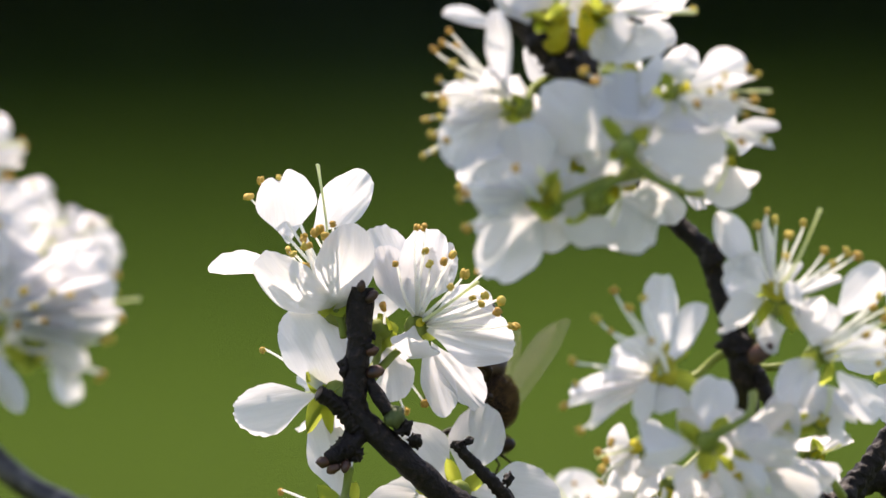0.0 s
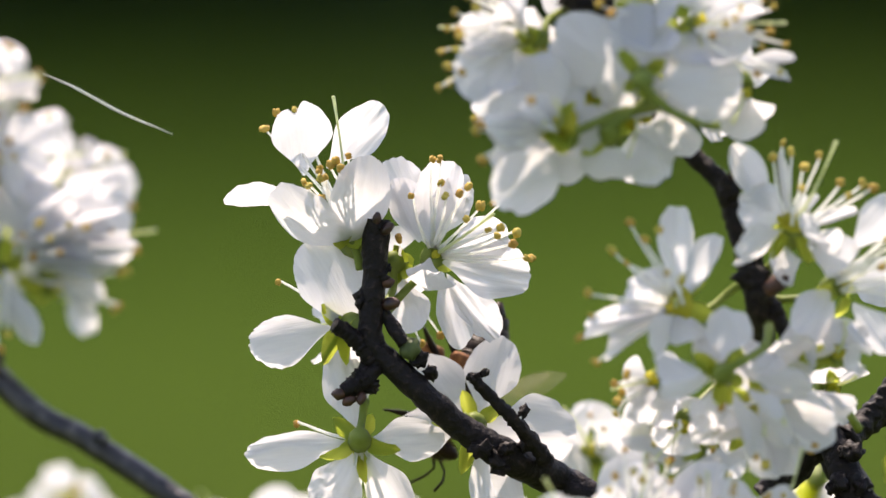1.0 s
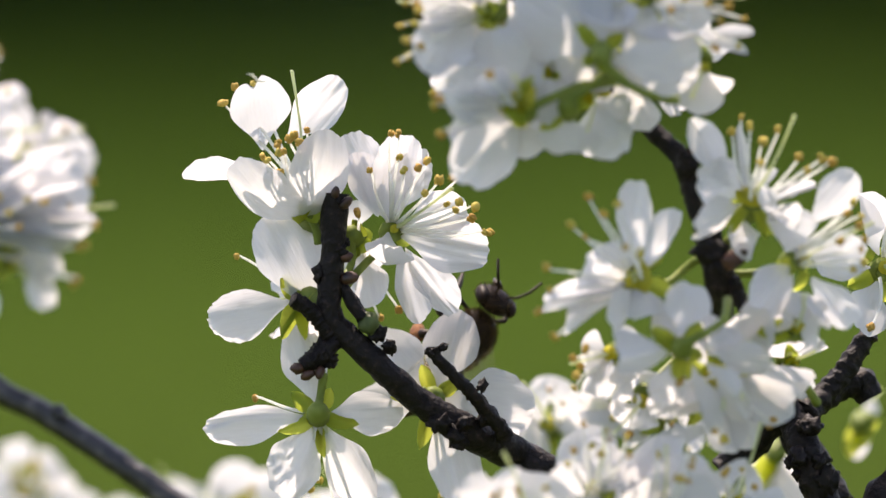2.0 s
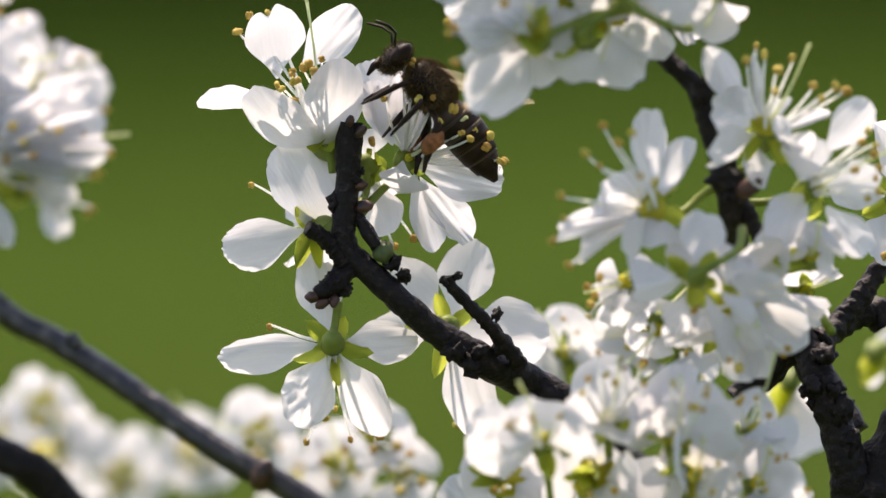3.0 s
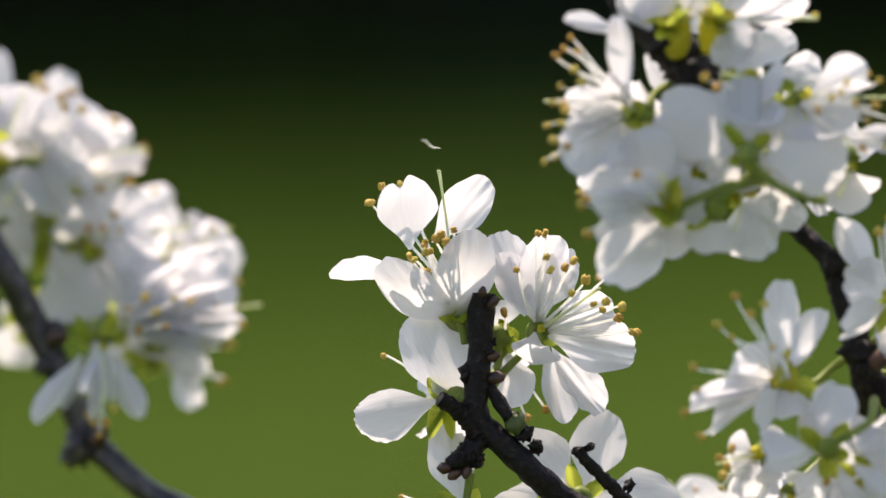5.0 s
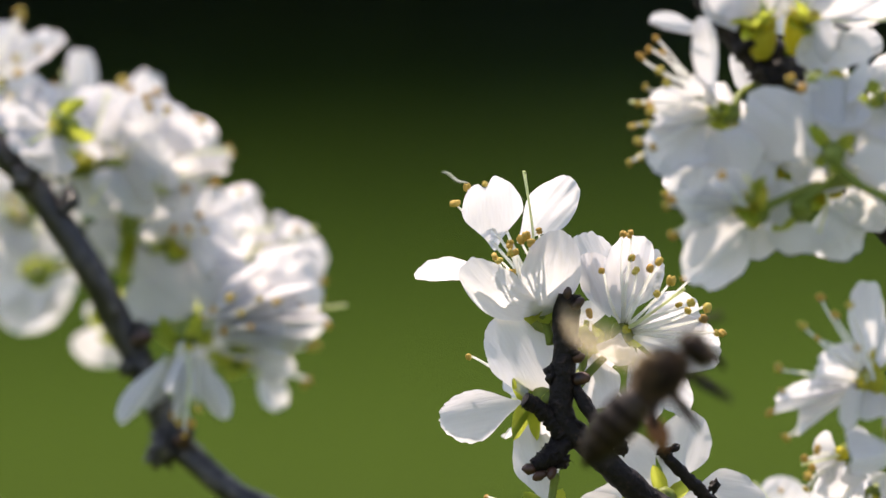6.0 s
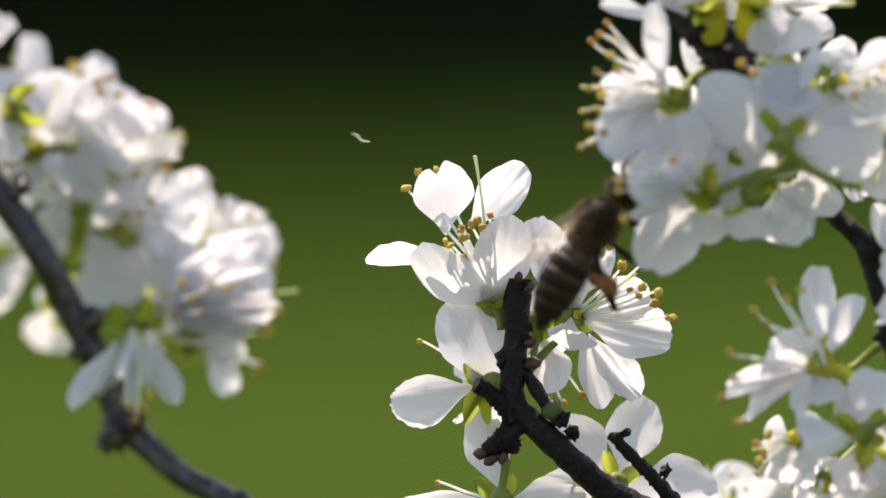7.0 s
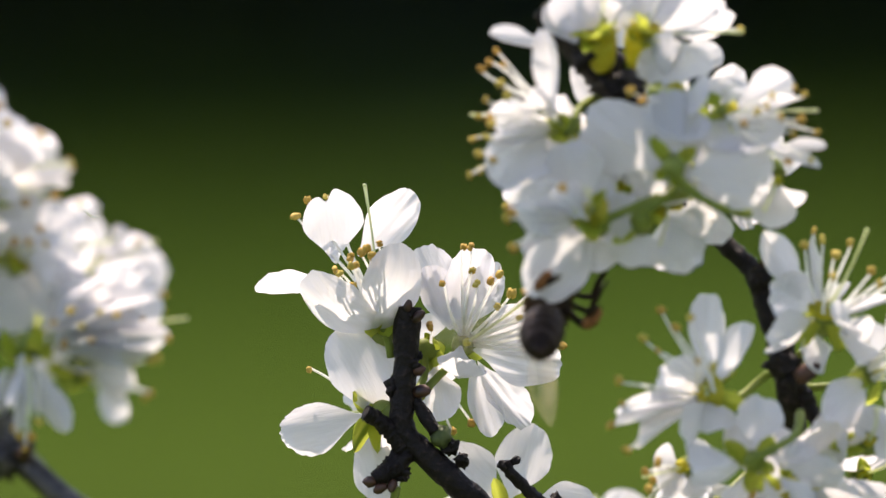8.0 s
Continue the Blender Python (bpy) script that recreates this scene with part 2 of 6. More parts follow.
def sepal_mesh():
    bm = bmesh.new()
    rows = []
    for i in range(7):
        t = i / 6
        w = 0.5 * (0.75 + 0.25 * math.sin(math.pi * min(1, t * 1.3))) * math.sqrt(max(0.0, 1 - t ** 5)) + 0.05 * (1 - t)
        rows.append([bm.verts.new((t, w * v, 0.35 * (w * v) ** 2 * 2 - 0.15 * t * t)) for v in (-1, -0.5, 0, 0.5, 1)])
    for a, b in zip(rows, rows[1:]):
        for j in range(4):
            bm.faces.new((a[j], a[j + 1], b[j + 1], b[j]))
    for f in bm.faces:
        f.smooth = True
    bmesh.ops.solidify(bm, geom=bm.faces[:], thickness=0.06)
    me = bpy.data.meshes.new("sepal")
    bm.to_mesh(me)
    bm.free()
    me.materials.append(GREEN)
    return me


def filament_mesh(k):
    """A bent filament 1 long along x."""
    bm = bmesh.new()
    bend = (-0.10, -0.04, 0.05, 0.12)[k]
    tube(bm, [(t, bend * math.sin(math.pi * t), 0.03 * math.sin(5 * t)) for t in [i / 6 for i in range(7)]], [0.046, 0.036, 0.024], 5)
    for f in bm.faces:
        f.smooth = True
    me = bpy.data.meshes.new("filament")
    bm.to_mesh(me)
    bm.free()
    me.materials.append(FILAMENT)
    return me


def anther_mesh(k):
    """Two lobes of pollen, about 0.6 mm."""
    bm = bmesh.new()
    blob(bm, (0.0001, 0.00011, 0), (0.00030, 0.00017, 0.0002), k * 3.1, 0.3, 2)
    blob(bm, (0.0001, -0.00011, 0.00003), (0.00030, 0.00017, 0.0002), k * 5.7, 0.3, 2)
    for f in bm.faces:
        f.smooth = True
    me = bpy.data.meshes.new("anther")
    bm.to_mesh(me)
    bm.free()
    me.materials.append(ANTHER)
    return me


SEPAL = sepal_mesh()
FILAMENTS = [filament_mesh(k) for k in range(4)]
ANTHERS = [anther_mesh(k) for k in range(3)]
SHAPES = ("round", "notched", "crumpled", "round", "folded", "round")


def place_part(name, me, parent, m, label=""):
    """A mesh part under parent, at the world pose m (which may be scaled)."""
    ob = new(name, me)
    ob.parent = parent
    ob.matrix_parent_inverse = Matrix.Identity(4)
    ob.matrix_basis = parent.matrix_world.inverted() @ m
    return tagged(ob, label)


def add_stamen(flower, base, tip, rng, size=1.0):
    m = along(base, tip, turn((rng.uniform(-1, 1), rng.uniform(-1, 1), rng.uniform(-1, 1))))
    n = m.to_scale().x
    m = Matrix.LocRotScale(m.translation, m.to_quaternion(), (n, 0.0034, 0.0034))
    st = place_part("stamen", FILAMENTS[rng.randrange(4)], flower, m)
    tipm = Matrix.LocRotScale(Vector(tip), Euler((rng.uniform(0, 6), rng.uniform(0, 6), rng.uniform(0, 6))), (size * rng.uniform(0.9, 1.4),) * 3)
    an = new("anther", ANTHERS[rng.randrange(3)])
    an.parent = st
    an.matrix_parent_inverse = m.inverted()
    an.matrix_basis = tipm


def blossom(centre, facing, petals=None, stamens=None, style=None, stalk=None, seed=0, size=6.3, openness=78, count=14, label="", group="", sepals=None, cup=None, calyx=1.0, calyx_mat=None, pollen=1.0):
    """One five-petalled flower. centre: (x, z, d); facing: (right, up, towards the viewer).
    petals: rows of tip x, z, d, width in mm, hollow, shape; or None for five at that openness. stamens: tips; style: its tip; stalk: points to the twig."""
    rng = random.Random(seed * 7 + 3)
    cup = cup or (0.5 if petals else 1.0)
    c = spot(*centre)
    axis = turn(facing)
    m = along(c, c + axis, turn((0.3, 1, 0.1)))
    m = Matrix.LocRotScale(c, m.to_quaternion(), None)
    fl = thing("blossom", m, label or "white five-petalled blackthorn blossom with ochre-tipped stamens", "flower", group or "blossoms on the shrub")
    side = axis.orthogonal().normalized()
    up = axis.cross(side)
    spin = rng.uniform(0, 6.28)
    if petals is None:
        for k in range(5):
            a = spin + k * 2 * math.pi / 5 + rng.uniform(-0.16, 0.16)
            o = radians(openness + rng.uniform(-16, 14))
            radial = side * math.cos(a) + up * math.sin(a)
            way = axis * math.cos(o) + radial * math.sin(o)
            inward = axis * math.sin(o) - radial * math.cos(o)
            n = size * rng.uniform(0.88, 1.1) * MM
            base = c + radial * 0.0011
            shape = SHAPES[rng.randrange(6)]
            wide = n * (rng.uniform(0.56, 0.76) if shape != "narrow" else rng.uniform(0.48, 0.6))
            place_part("petal", petal_mesh(shape, round(rng.choice((0.25, 0.45, 0.7)), 2), rng.randrange(3)), fl, along(base, base + way * n, inward, n, wide))
    else:
        for row in petals:
            x, z, d, wide = row[:4]
            hollow = row[4] if len(row) > 4 else 0.4
            shape = row[5] if len(row) > 5 else "round"
            tip = spot(x, z, d)
            base = c + (tip - c).normalized() * 0.0007
            if len(row) > 6 and row[6]:
                base = spot(*row[6])
            nrm = turn(row[7]) if len(row) > 7 else axis
            place_part("petal", petal_mesh(shape, hollow, rng.randrange(4)), fl, along(base, tip, nrm, None, wide * MM))
    # calyx cup, sepals and stalk behind the petals
    bm = bmesh.new()
    tube(bm, [(v * calyx, 0, 0) for v in (-0.0020, -0.0016, -0.0009, -0.0001, -0.0005)], [v * calyx for v in (0.00045, 0.0007, 0.0009, 0.00095, 0.0005)], 10)
    part("calyx", bm, calyx_mat or (CUP if calyx > 1.2 else STALK), fl, "yellow-green calyx cup")
    bm = bmesh.new()
    tube(bm, [(0.0001, 0, 0), (0.0005, 0, 0), (0.00047, 0, 0), (0.00042, 0, 0)], [0.0009 * cup, 0.00115 * cup, 0.0008 * cup, 0.00003 * cup], 12, 0.12, seed, caps=False)
    part("cup", bm, CUP, fl, "olive-yellow nectar cup")
    if sepals is None:
        for k in range(5):
            a = spin + (k + 0.5) * 2 * math.pi / 5 + rng.uniform(-0.2, 0.2)
            radial = side * math.cos(a) + up * math.sin(a)
            way = (radial - axis * rng.uniform(0.5, 1.3)).normalized()
            base = c + radial * 0.0010 - axis * 0.0003
            place_part("sepal", SEPAL, fl, along(base, base + way, axis, 0.0022, 0.0014))
    else:
        for x, z, d, wide in sepals:
            tip = spot(x, z, d)
            place_part("sepal", SEPAL, fl, along(c - axis * 0.0005 + (tip - c).normalized() * 0.0008, tip, axis, None, wide * MM))
    bm = bmesh.new()
    back = c - axis * 0.0018
    if stalk is None:
        pts = [back, back - axis * 0.002 + turn((0, -1, 0)) * 0.0006, back - axis * 0.003 + turn((0, -1, 0)) * 0.0022]
    else:
        pts = [back] + [spot(*p) for p in stalk]
    inv = m.inverted()
    tube(bm, [inv @ p for p in glide(pts, 8)], [0.00040, 0.00030, 0.00038], 7)
    part("stalk", bm, STALK, fl)
    # stamens and style
    if stamens is None:
        for k in range(count):
            a = rng.uniform(0, 6.28)
            o = radians(8 + 52 * math.sqrt(rng.random()))
            way = axis * math.cos(o) + (side * math.cos(a) + up * math.sin(a)) * math.sin(o)
            base = c + (side * math.cos(a) + up * math.sin(a)) * 0.0009 + axis * 0.0002
            add_stamen(fl, base, base + way * rng.uniform(4.2, 6.6) * MM, rng, pollen)
    else:
        for x, z, d in stamens:
            tip = spot(x, z, d)
            sd = (tip - c) - axis * (tip - c).dot(axis)
            add_stamen(fl, c + sd.normalized() * 0.0007 if sd.length > 1e-5 else c, tip, rng, pollen)
    bm = bmesh.new()
    tip = spot(*style) if style else c + (axis + side * rng.uniform(-0.2, 0.2) + up * rng.uniform(-0.2, 0.2)) * 0.0065
    a, b = inv @ c, inv @ tip
    tube(bm, glide([a, a.lerp(b, 0.5) + Vector((0, 0.0002, 0.0001)), b], 8), [0.00022, 0.00011, 0.00009, 0.00014], 7)
    blob(bm, b, (0.0002, 0.0002, 0.00015), 1.0, 0.2, 1)
    part("style", bm, STYLE, fl, "pale green style")
    return fl


# ---- wood ----
def branch(name, label, points, radii, knobs=(), n=150, seed=0, side_twigs=(), spurs=(), rough=0.24, bark=None):
    """A woody stem through points (x, z, d), radii in mm. knobs: (x, z, d, radius); side_twigs: (points, radii)."""
    pts = [spot(*p) for p in points]
    bark = bark or BARK
    root = pts[-1]
    inv = Matrix.Translation(-root)
    ob = thing(name, Matrix.Translation(root), label, "branch", "branches of the shrub")
    bm = bmesh.new()
    tube(bm, [inv @ p for p in glide(pts, n)], [r * MM for r in radii], 20, rough, seed)
    part("stem", bm, bark, ob)
    for k, (tp, tr) in enumerate(side_twigs):
        bm = bmesh.new()
        tube(bm, [inv @ p for p in glide([spot(*p) for p in tp], 44)], [r * MM for r in tr], 14, 0.36, seed + 7 * k + 3)
        part("twig", bm, bark, ob)
    for k, (x, z, d, r) in enumerate(knobs):
        bm = bmesh.new()
        made = blob(bm, (0, 0, 0), (r * 0.8 * MM, r * 0.8 * MM, r * 1.05 * MM), seed + k * 2.3, 0.7, 3)
        for v in made:
            c = v.co / (r * MM)
            v.co = inv @ spot(x, z, d) + Euler((k * 1.3, k * 2.1, k)).to_matrix() @ (v.co * (1 + 0.35 * noise.noise(c * 3.1 + Vector((k, 0, seed))) + 0.22 * noise.noise(c * 7.0)))
        part("bark_knob", bm, bark, ob)
    for k, (x, z, d, r, v) in enumerate(spurs):
        bm = bmesh.new()
        way = turn(v)
        p = inv @ spot(x, z, d)
        tube(bm, [p - way * r * MM * 0.8, p - way * r * 0.2 * MM, p + way * r * 0.7 * MM, p + way * r * 1.35 * MM, p + way * r * 1.6 * MM], [r * 0.55 * MM, r * 0.8 * MM, r * 0.78 * MM, r * 0.45 * MM, r * 0.08 * MM], 10, 0.4, seed + k)
        part("bud", bm, SCALE, ob, "red-brown bud scales")
    return ob


branch("main_branch", "dark knobbly blackthorn branch with a forked tip and short spurs",
       [(-6.29, -2.93, -1), (-6.42, -5.19, -1), (-6.46, -7.36, -1), (-6.72, -10.40, -1), (-6.63, -12.58, -1), (-4.50, -14.75, -1), (-2.42, -16.71, -1), (0.41, -19.10, 0), (3.89, -21.27, 1), (7.58, -23.01, 5), (9.32, -24.10, 5), (10.41, -24.97, 6), (13.02, -27.80, 8), (19.10, -34.75, 32), (30.26, -49.52, 16)],
       [1.05, 1.05, 0.92, 0.95, 0.98, 1.0, 1.02, 1.08, 1.3, 1.4, 1.45, 1.5, 1.8, 2.4, 4.0], rough=0.13,
       knobs=[(-7.42, -9.10, -1, 0.75), (-5.90, -7.36, -1.5, 0.5), (-5.46, -6.71, -1, 0.35), (-7.42, -14.95, -1.4, 0.8), (-7.9, -15.6, -1.6, 0.7), (-6.77, -15.84, -1.2, 0.75), (-3.07, -13.67, -1, 0.8), (-2.11, -14.75, -1, 0.6),
              (1.71, -20.62, -1, 0.8), (3.02, -21.71, -0.6, 0.9), (3.67, -20.62, -1, 0.6), (3.23, -22.23, -0.5, 0.6), (5.19, -20.19, 0, 0.7), (1.1, -15.1, -2.6, 0.5), (2.0, -14.75, -2.4, 0.36), (5.0, -17.75, -1.2, 0.48), (-6.11, -3.45, -1.4, 0.6)], seed=1,
       side_twigs=[([(-8.95, -16.2, -1.9), (-8.2, -15.85, -1.7), (-7.2, -15.2, -1.3), (-6.4, -14.2, -1)], [0.5, 0.75, 0.82, 0.8]),
                   ([(-9.59, -11.06, -2.2), (-8.63, -11.62, -1.8), (-7.42, -12.80, -1.2), (-6.33, -14.10, -1)], [0.55, 0.62, 0.7, 0.8]),
                   ([(1.19, -15.19, -2.5), (2.58, -16.71, -2), (4.32, -18.45, -1.2), (6.28, -20.84, 0.2), (6.71, -21.71, 1)], [0.45, 0.45, 0.55, 0.6, 0.7])],
       spurs=[(-9.05, -16.35, -1.9, 0.5, (-1, -0.1, 0.3)), (-8.35, -16.75, -1.8, 0.5, (-0.7, -0.6, 0.3)), (-5.40, -9.45, -1.4, 0.6, (0.9, 0.1, 0.3)), (-5.65, -7.85, -1.4, 0.5, (0.9, 0.2, 0.3)), (-5.6, -3.75, -1.8, 0.5, (0.7, 0.6, 0.3)), (-6.3, -3.0, -1.9, 0.42, (0.1, 0.9, 0.4)),
              (-7.5, -16.6, -1.8, 0.45, (-0.2, -0.9, 0.4))])

bud = thing("flower_bud", Matrix.Translation(spot(-3.72, -12.93, -1.5)), "small green-brown bud on a short stalk", "bud")
inv_bud = Matrix.Translation(-spot(-3.72, -12.93, -1.5))
bm = bmesh.new()
tube(bm, [inv_bud @ p for p in glide([spot(-5.77, -9.97, -1), spot(-5.03, -11.27, -1.3), spot(-4.16, -12.58, -1.5)], 10)], [0.4 * MM, 0.55 * MM, 0.6 * MM], 9, 0.2, 3.0)
part("stalk", bm, BARK, bud, "dark brown stalk")
bm = bmesh.new()
blob(bm, (0, 0, 0), (0.78 * MM, 0.75 * MM, 0.95 * MM), 2.0, 0.3, 3)
part("calyx", bm, BUD_GREEN, bud, "swollen dull green calyx")

# the group round the tip of the main branch
G = "blossoms on the main branch"
blossom((-8.68, -2.83, 0.3), (-0.3, 0.75, 0.55), seed=1, group=G, calyx=1.8, calyx_mat=STALK,
        petals=[(-12.34, 6.21, 1.8, 4.8, 0.4, "heart", (-11.87, 0.41, 2.5), (0.15, -0.1, 0.95)), (-5.75, 5.88, 1.8, 3.7, 0.3, "round", (-10.15, 0.96, 2.7), (-0.1, -0.2, 0.95)), (-18.03, -1.66, 0.8, 3.1, 0.35, "round", (-12.3, -0.76, 1.5), (0.1, 0.75, -0.6)), (-14.46, -0.59, -1.9, 4.6, 0.6, "bowl", (-8.16, -4.39, -0.3), (0.3, 0.5, -0.8)), (-6.92, 1.93, -2.1, 4.9, 0.5, "bowl", (-8.65, -4.7, -0.6), (-0.3, 0.3, -0.9))],
        stamens=[(-14.86, 4.07, 3.9), (-14.03, 5.36, 4.1), (-12.55, 5.48, 4.5), (-8.56, 1.91, -2.3), (-8.68, 0.31, -2.7), (-9.98, 1.34, -1.9), (-10.75, 1.05, -1.9), (-10.79, 0.67, -2.1), (-10.61, 0.32, -2.3), (-11.87, -0.16, -2.3), (-11.61, -0.38, -2.5), (-10.23, 0.19, -2.4), (-9.46, 1.39, -1.9), (-9.2, 0.96, -2.3), (-10.58, -1.28, -2.3)], style=(-9.63, 6.4, 1.5), sepals=[(-6.78, -2.83, -0.1, 1.3), (-9.2, -5.08, -1.3, 1.8), (-7.82, -5.08, -1.1, 1.9), (-10.75, -3.52, 1.3, 1.3), (-8.34, -3.52, -1.5, 2.2)], stalk=[(-8.34, -4.56, -0.3), (-7.82, -5.59, -0.2), (-7.56, -6.8, 0.1)], label="white blossom with cupped petals and ochre anthers at the branch tip")
blossom((-1.87, -5.75, 0), (0.28, 0.22, 0.93), seed=2, group=G,
        petals=[(-5.37, 1.78, 2.5, 3.9, 0.45, "round"), (-4.82, 0.31, 1.2, 3.2, 0.4, "round", (-2.96, -4.82, 0.3)), (-1.17, 1.78, 0.4, 4.2, 0.5, "pleated", (-2.18, -4.97, 0)), (0.38, 0.46, 1.4, 3.2, 0.5, "crumpled", (-2.03, -4.82, 0.4)), (4.03, -4.04, 0.8, 3.8, 0.4, "pleated", (-1.25, -5.59, 0)), (5.66, -7.61, 0.6, 4.6, 0.4, "pleated", (-1.25, -6.22, -0.2)), (3.02, -12.35, 0.6, 3, 0.5, "pleated", (-0.94, -7.15, 0)), (0.15, -12.92, -0.2, 3, 0.4, "narrow", (-1.33, -7.15, -0.2)), (-2.49, -9.32, -3.4, 4, 0.9, "curled", (-2.18, -5.9, -0.6))],
        stamens=[(-2.03, 1.58, -2.6), (-1.48, 1.67, -3), (-0.97, -1.17, -4), (0.81, -0.31, -2.6), (1.7, -1.79, -3.2), (3.64, -1.52, -2.6), (0.64, -2.98, -4.4), (2.24, -3.73, -4), (3.25, -3.73, -3), (2.86, -4.2, -4.4), (4.5, -3.85, -2.6), (4.28, -4.91, -3), (5.12, -5.87, -2.4), (5.66, -5.98, -2), (-1.44, -0.16, -3), (0.08, -0.86, -3.4), (-3.66, -1.06, -2.4)], style=(2.63, -2.57, -3.6), sepals=[(-0.55, -6.84, 0.6, 1.2)], stalk=[(-2.8, -7.15, 2.5), (-4.36, -8.7, 2), (-5.91, -10.56, 0.2)], cup=0.3, label="wide open white blossom with a fan of long stamens")
blossom((-8.58, -10.94, 1.2), (-0.62, 0.1, -0.55), seed=3, group=G,
        petals=[(-11.69, -4.56, 1.8, 5.2, 0.35, "bowl", (-8.24, -11.29, 1), (-0.3, -0.1, -0.95)), (-16.42, -12.67, 0.2, 4.3, 0.4, "nibbled", (-9.71, -11.37, 1), (-0.1, -0.4, -0.9)), (-11, -9.22, 8.2, 3.4, 0.4, "round"), (-10.66, -13.7, 8.2, 3.4, 0.4, "round"), (-7.2, -13.7, 4.2, 3.4, 0.3, "round")],
        stamens=[(-13.9, -7.7, 1.8)], style=(-11.52, -11.29, 6.2), sepals=[(-10.66, -9.56, 0.2, 1.8), (-10.74, -14.05, 0.2, 1.9), (-8.93, -14.22, 0.2, 1.6), (-7.89, -10.43, 0, 1.5)], stalk=[(-7.2, -11.46, -0.4)], label="white blossom turned aside beside the fork")
blossom((-7.63, -20.12, -0.5), (0.0, -0.35, -0.92), group=G, label="white blossom seen from its green calyx side under the fork", seed=4,
        petals=[(-16.54, -20.90, 1.5, 3.3, 0.55), (-10.84, -26.33, 1.5, 4.4, 0.35, "crumpled"), (-3.45, -26.99, 2, 3.8, 0.45, "round"), (-1.10, -19.51, 1.5, 3.8, 0.35), (-9.37, -12.73, 3, 3.7, 0.3)],
        stamens=[(-7.50, -25.12, 4), (-9.63, -27.64, 3), (-6.32, -27.33, 3.5), (-3.97, -27.20, 4), (-12.50, -18.60, 4), (-8.37, -25.77, 4.5), (-4.67, -26.77, 4)], style=(-5.97, -25.47, 5),
        sepals=[(-9.67, -18.29, -0.5, 1.3), (-10.58, -21.33, 0, 1.35), (-7.19, -23.16, 0.3, 1.3), (-4.58, -20.81, 0, 1.3), (-6.67, -18.03, 0, 1.25)], stalk=[(-7.45, -18.51, -1), (-7.19, -16.77, -1.2)])
blossom((1.29, -18.73, 3), (0.1, -0.15, -0.97), group=G, label="white blossom behind the branch showing pale sepals", seed=5,
        petals=[(3.37, -11.94, 5, 4.5, 0.4), (9.25, -19.45, 5, 5.7, 0.5), (4.03, -27.42, 5, 4.2, 0.4), (-3.58, -13.60, 5, 4.6, 0.3), (-4.67, -19.16, 6, 4.0, 0.3)],
        stamens=[(1.85, -26.33, 8), (3.59, -25.68, 8), (2.72, -24.81, 8)], style=(2.50, -23.51, 8),
        sepals=[(0.33, -16.12, 3, 1.15), (-2.06, -18.64, 3, 1.2), (0.24, -22.64, 2.6, 1.3), (3.16, -17.42, 3, 1.2), (2.72, -20.47, 3, 1.15)], stalk=[(0.33, -18.07, 1)])
blossom((-4.72, -6.49, 3), (0.15, -0.2, -0.6), group=G, label="half hidden white blossom behind the forked tip", seed=6,
        petals=[(-3.85, -11.80, 3, 4.0, 0.3), (-5.16, -3.45, 3, 3.4, 0.5), (-2.63, -8.45, 5, 3.8, 0.4), (-7.42, -5.19, 6, 3.6, 0.4), (-6.98, -9.10, 5, 3.6, 0.3)],
        stamens=[(-4.59, -4.53, -0.5), (-1.42, -11.97, 4), (-2.85, -12.58, 5)], style=(-3.07, -10.84, 6), sepals=[(-4.29, -5.19, 1.5, 1.7), (-5.46, -5.53, 1.5, 1.5), (-3.72, -7.36, 2, 1.4), (-5.24, -8.23, 2, 1.4), (-3.50, -6.06, 3, 1.3)], stalk=[(-5.03, -8.23, 2), (-5.90, -9.97, 0)])

branch("upright_branch", "dark branch rising behind the dense blossom", [(3.81, 19.97, -21), (6.20, 17.80, -21), (9.03, 15.19, -20), (11.85, 12.58, -16), (13.59, 9.53, -12), (15.77, 4.75, -13), (17.94, 2.14, -14), (20.20, -0.25, -15), (21.42, -3.29, -15), (22.50, -6.55, -15), (23.07, -10.03, -14), (23.81, -13.29, -6), (26.20, -17.42, 6), (29.24, -21.77, 8), (32.29, -26.99, 7)],
       [0.7, 1.3, 1.7, 1.2, 0.85, 0.7, 0.7, 0.75, 0.85, 1.0, 0.95, 0.85, 1.0, 1.2, 1.4], knobs=[(20.77, -0.68, -16, 1.0), (22.72, -7.42, -16, 1.2), (23.24, -8.29, -16, 1.0), (7.50, 16.93, -22, 1.5), (9.24, 14.32, -21, 1.5)], seed=5,
       side_twigs=[([(26.85, -12.73, -14), (25.33, -11.77, -14), (24.03, -9.60, -14), (23.07, -7.64, -15)], [0.5, 0.55, 0.7, 0.9])], spurs=[(24.24, -8.07, -17, 0.9, (0.8, 0.5, 0.3)), (21.20, 0.40, -16, 0.6, (0.5, 0.8, 0.2))])
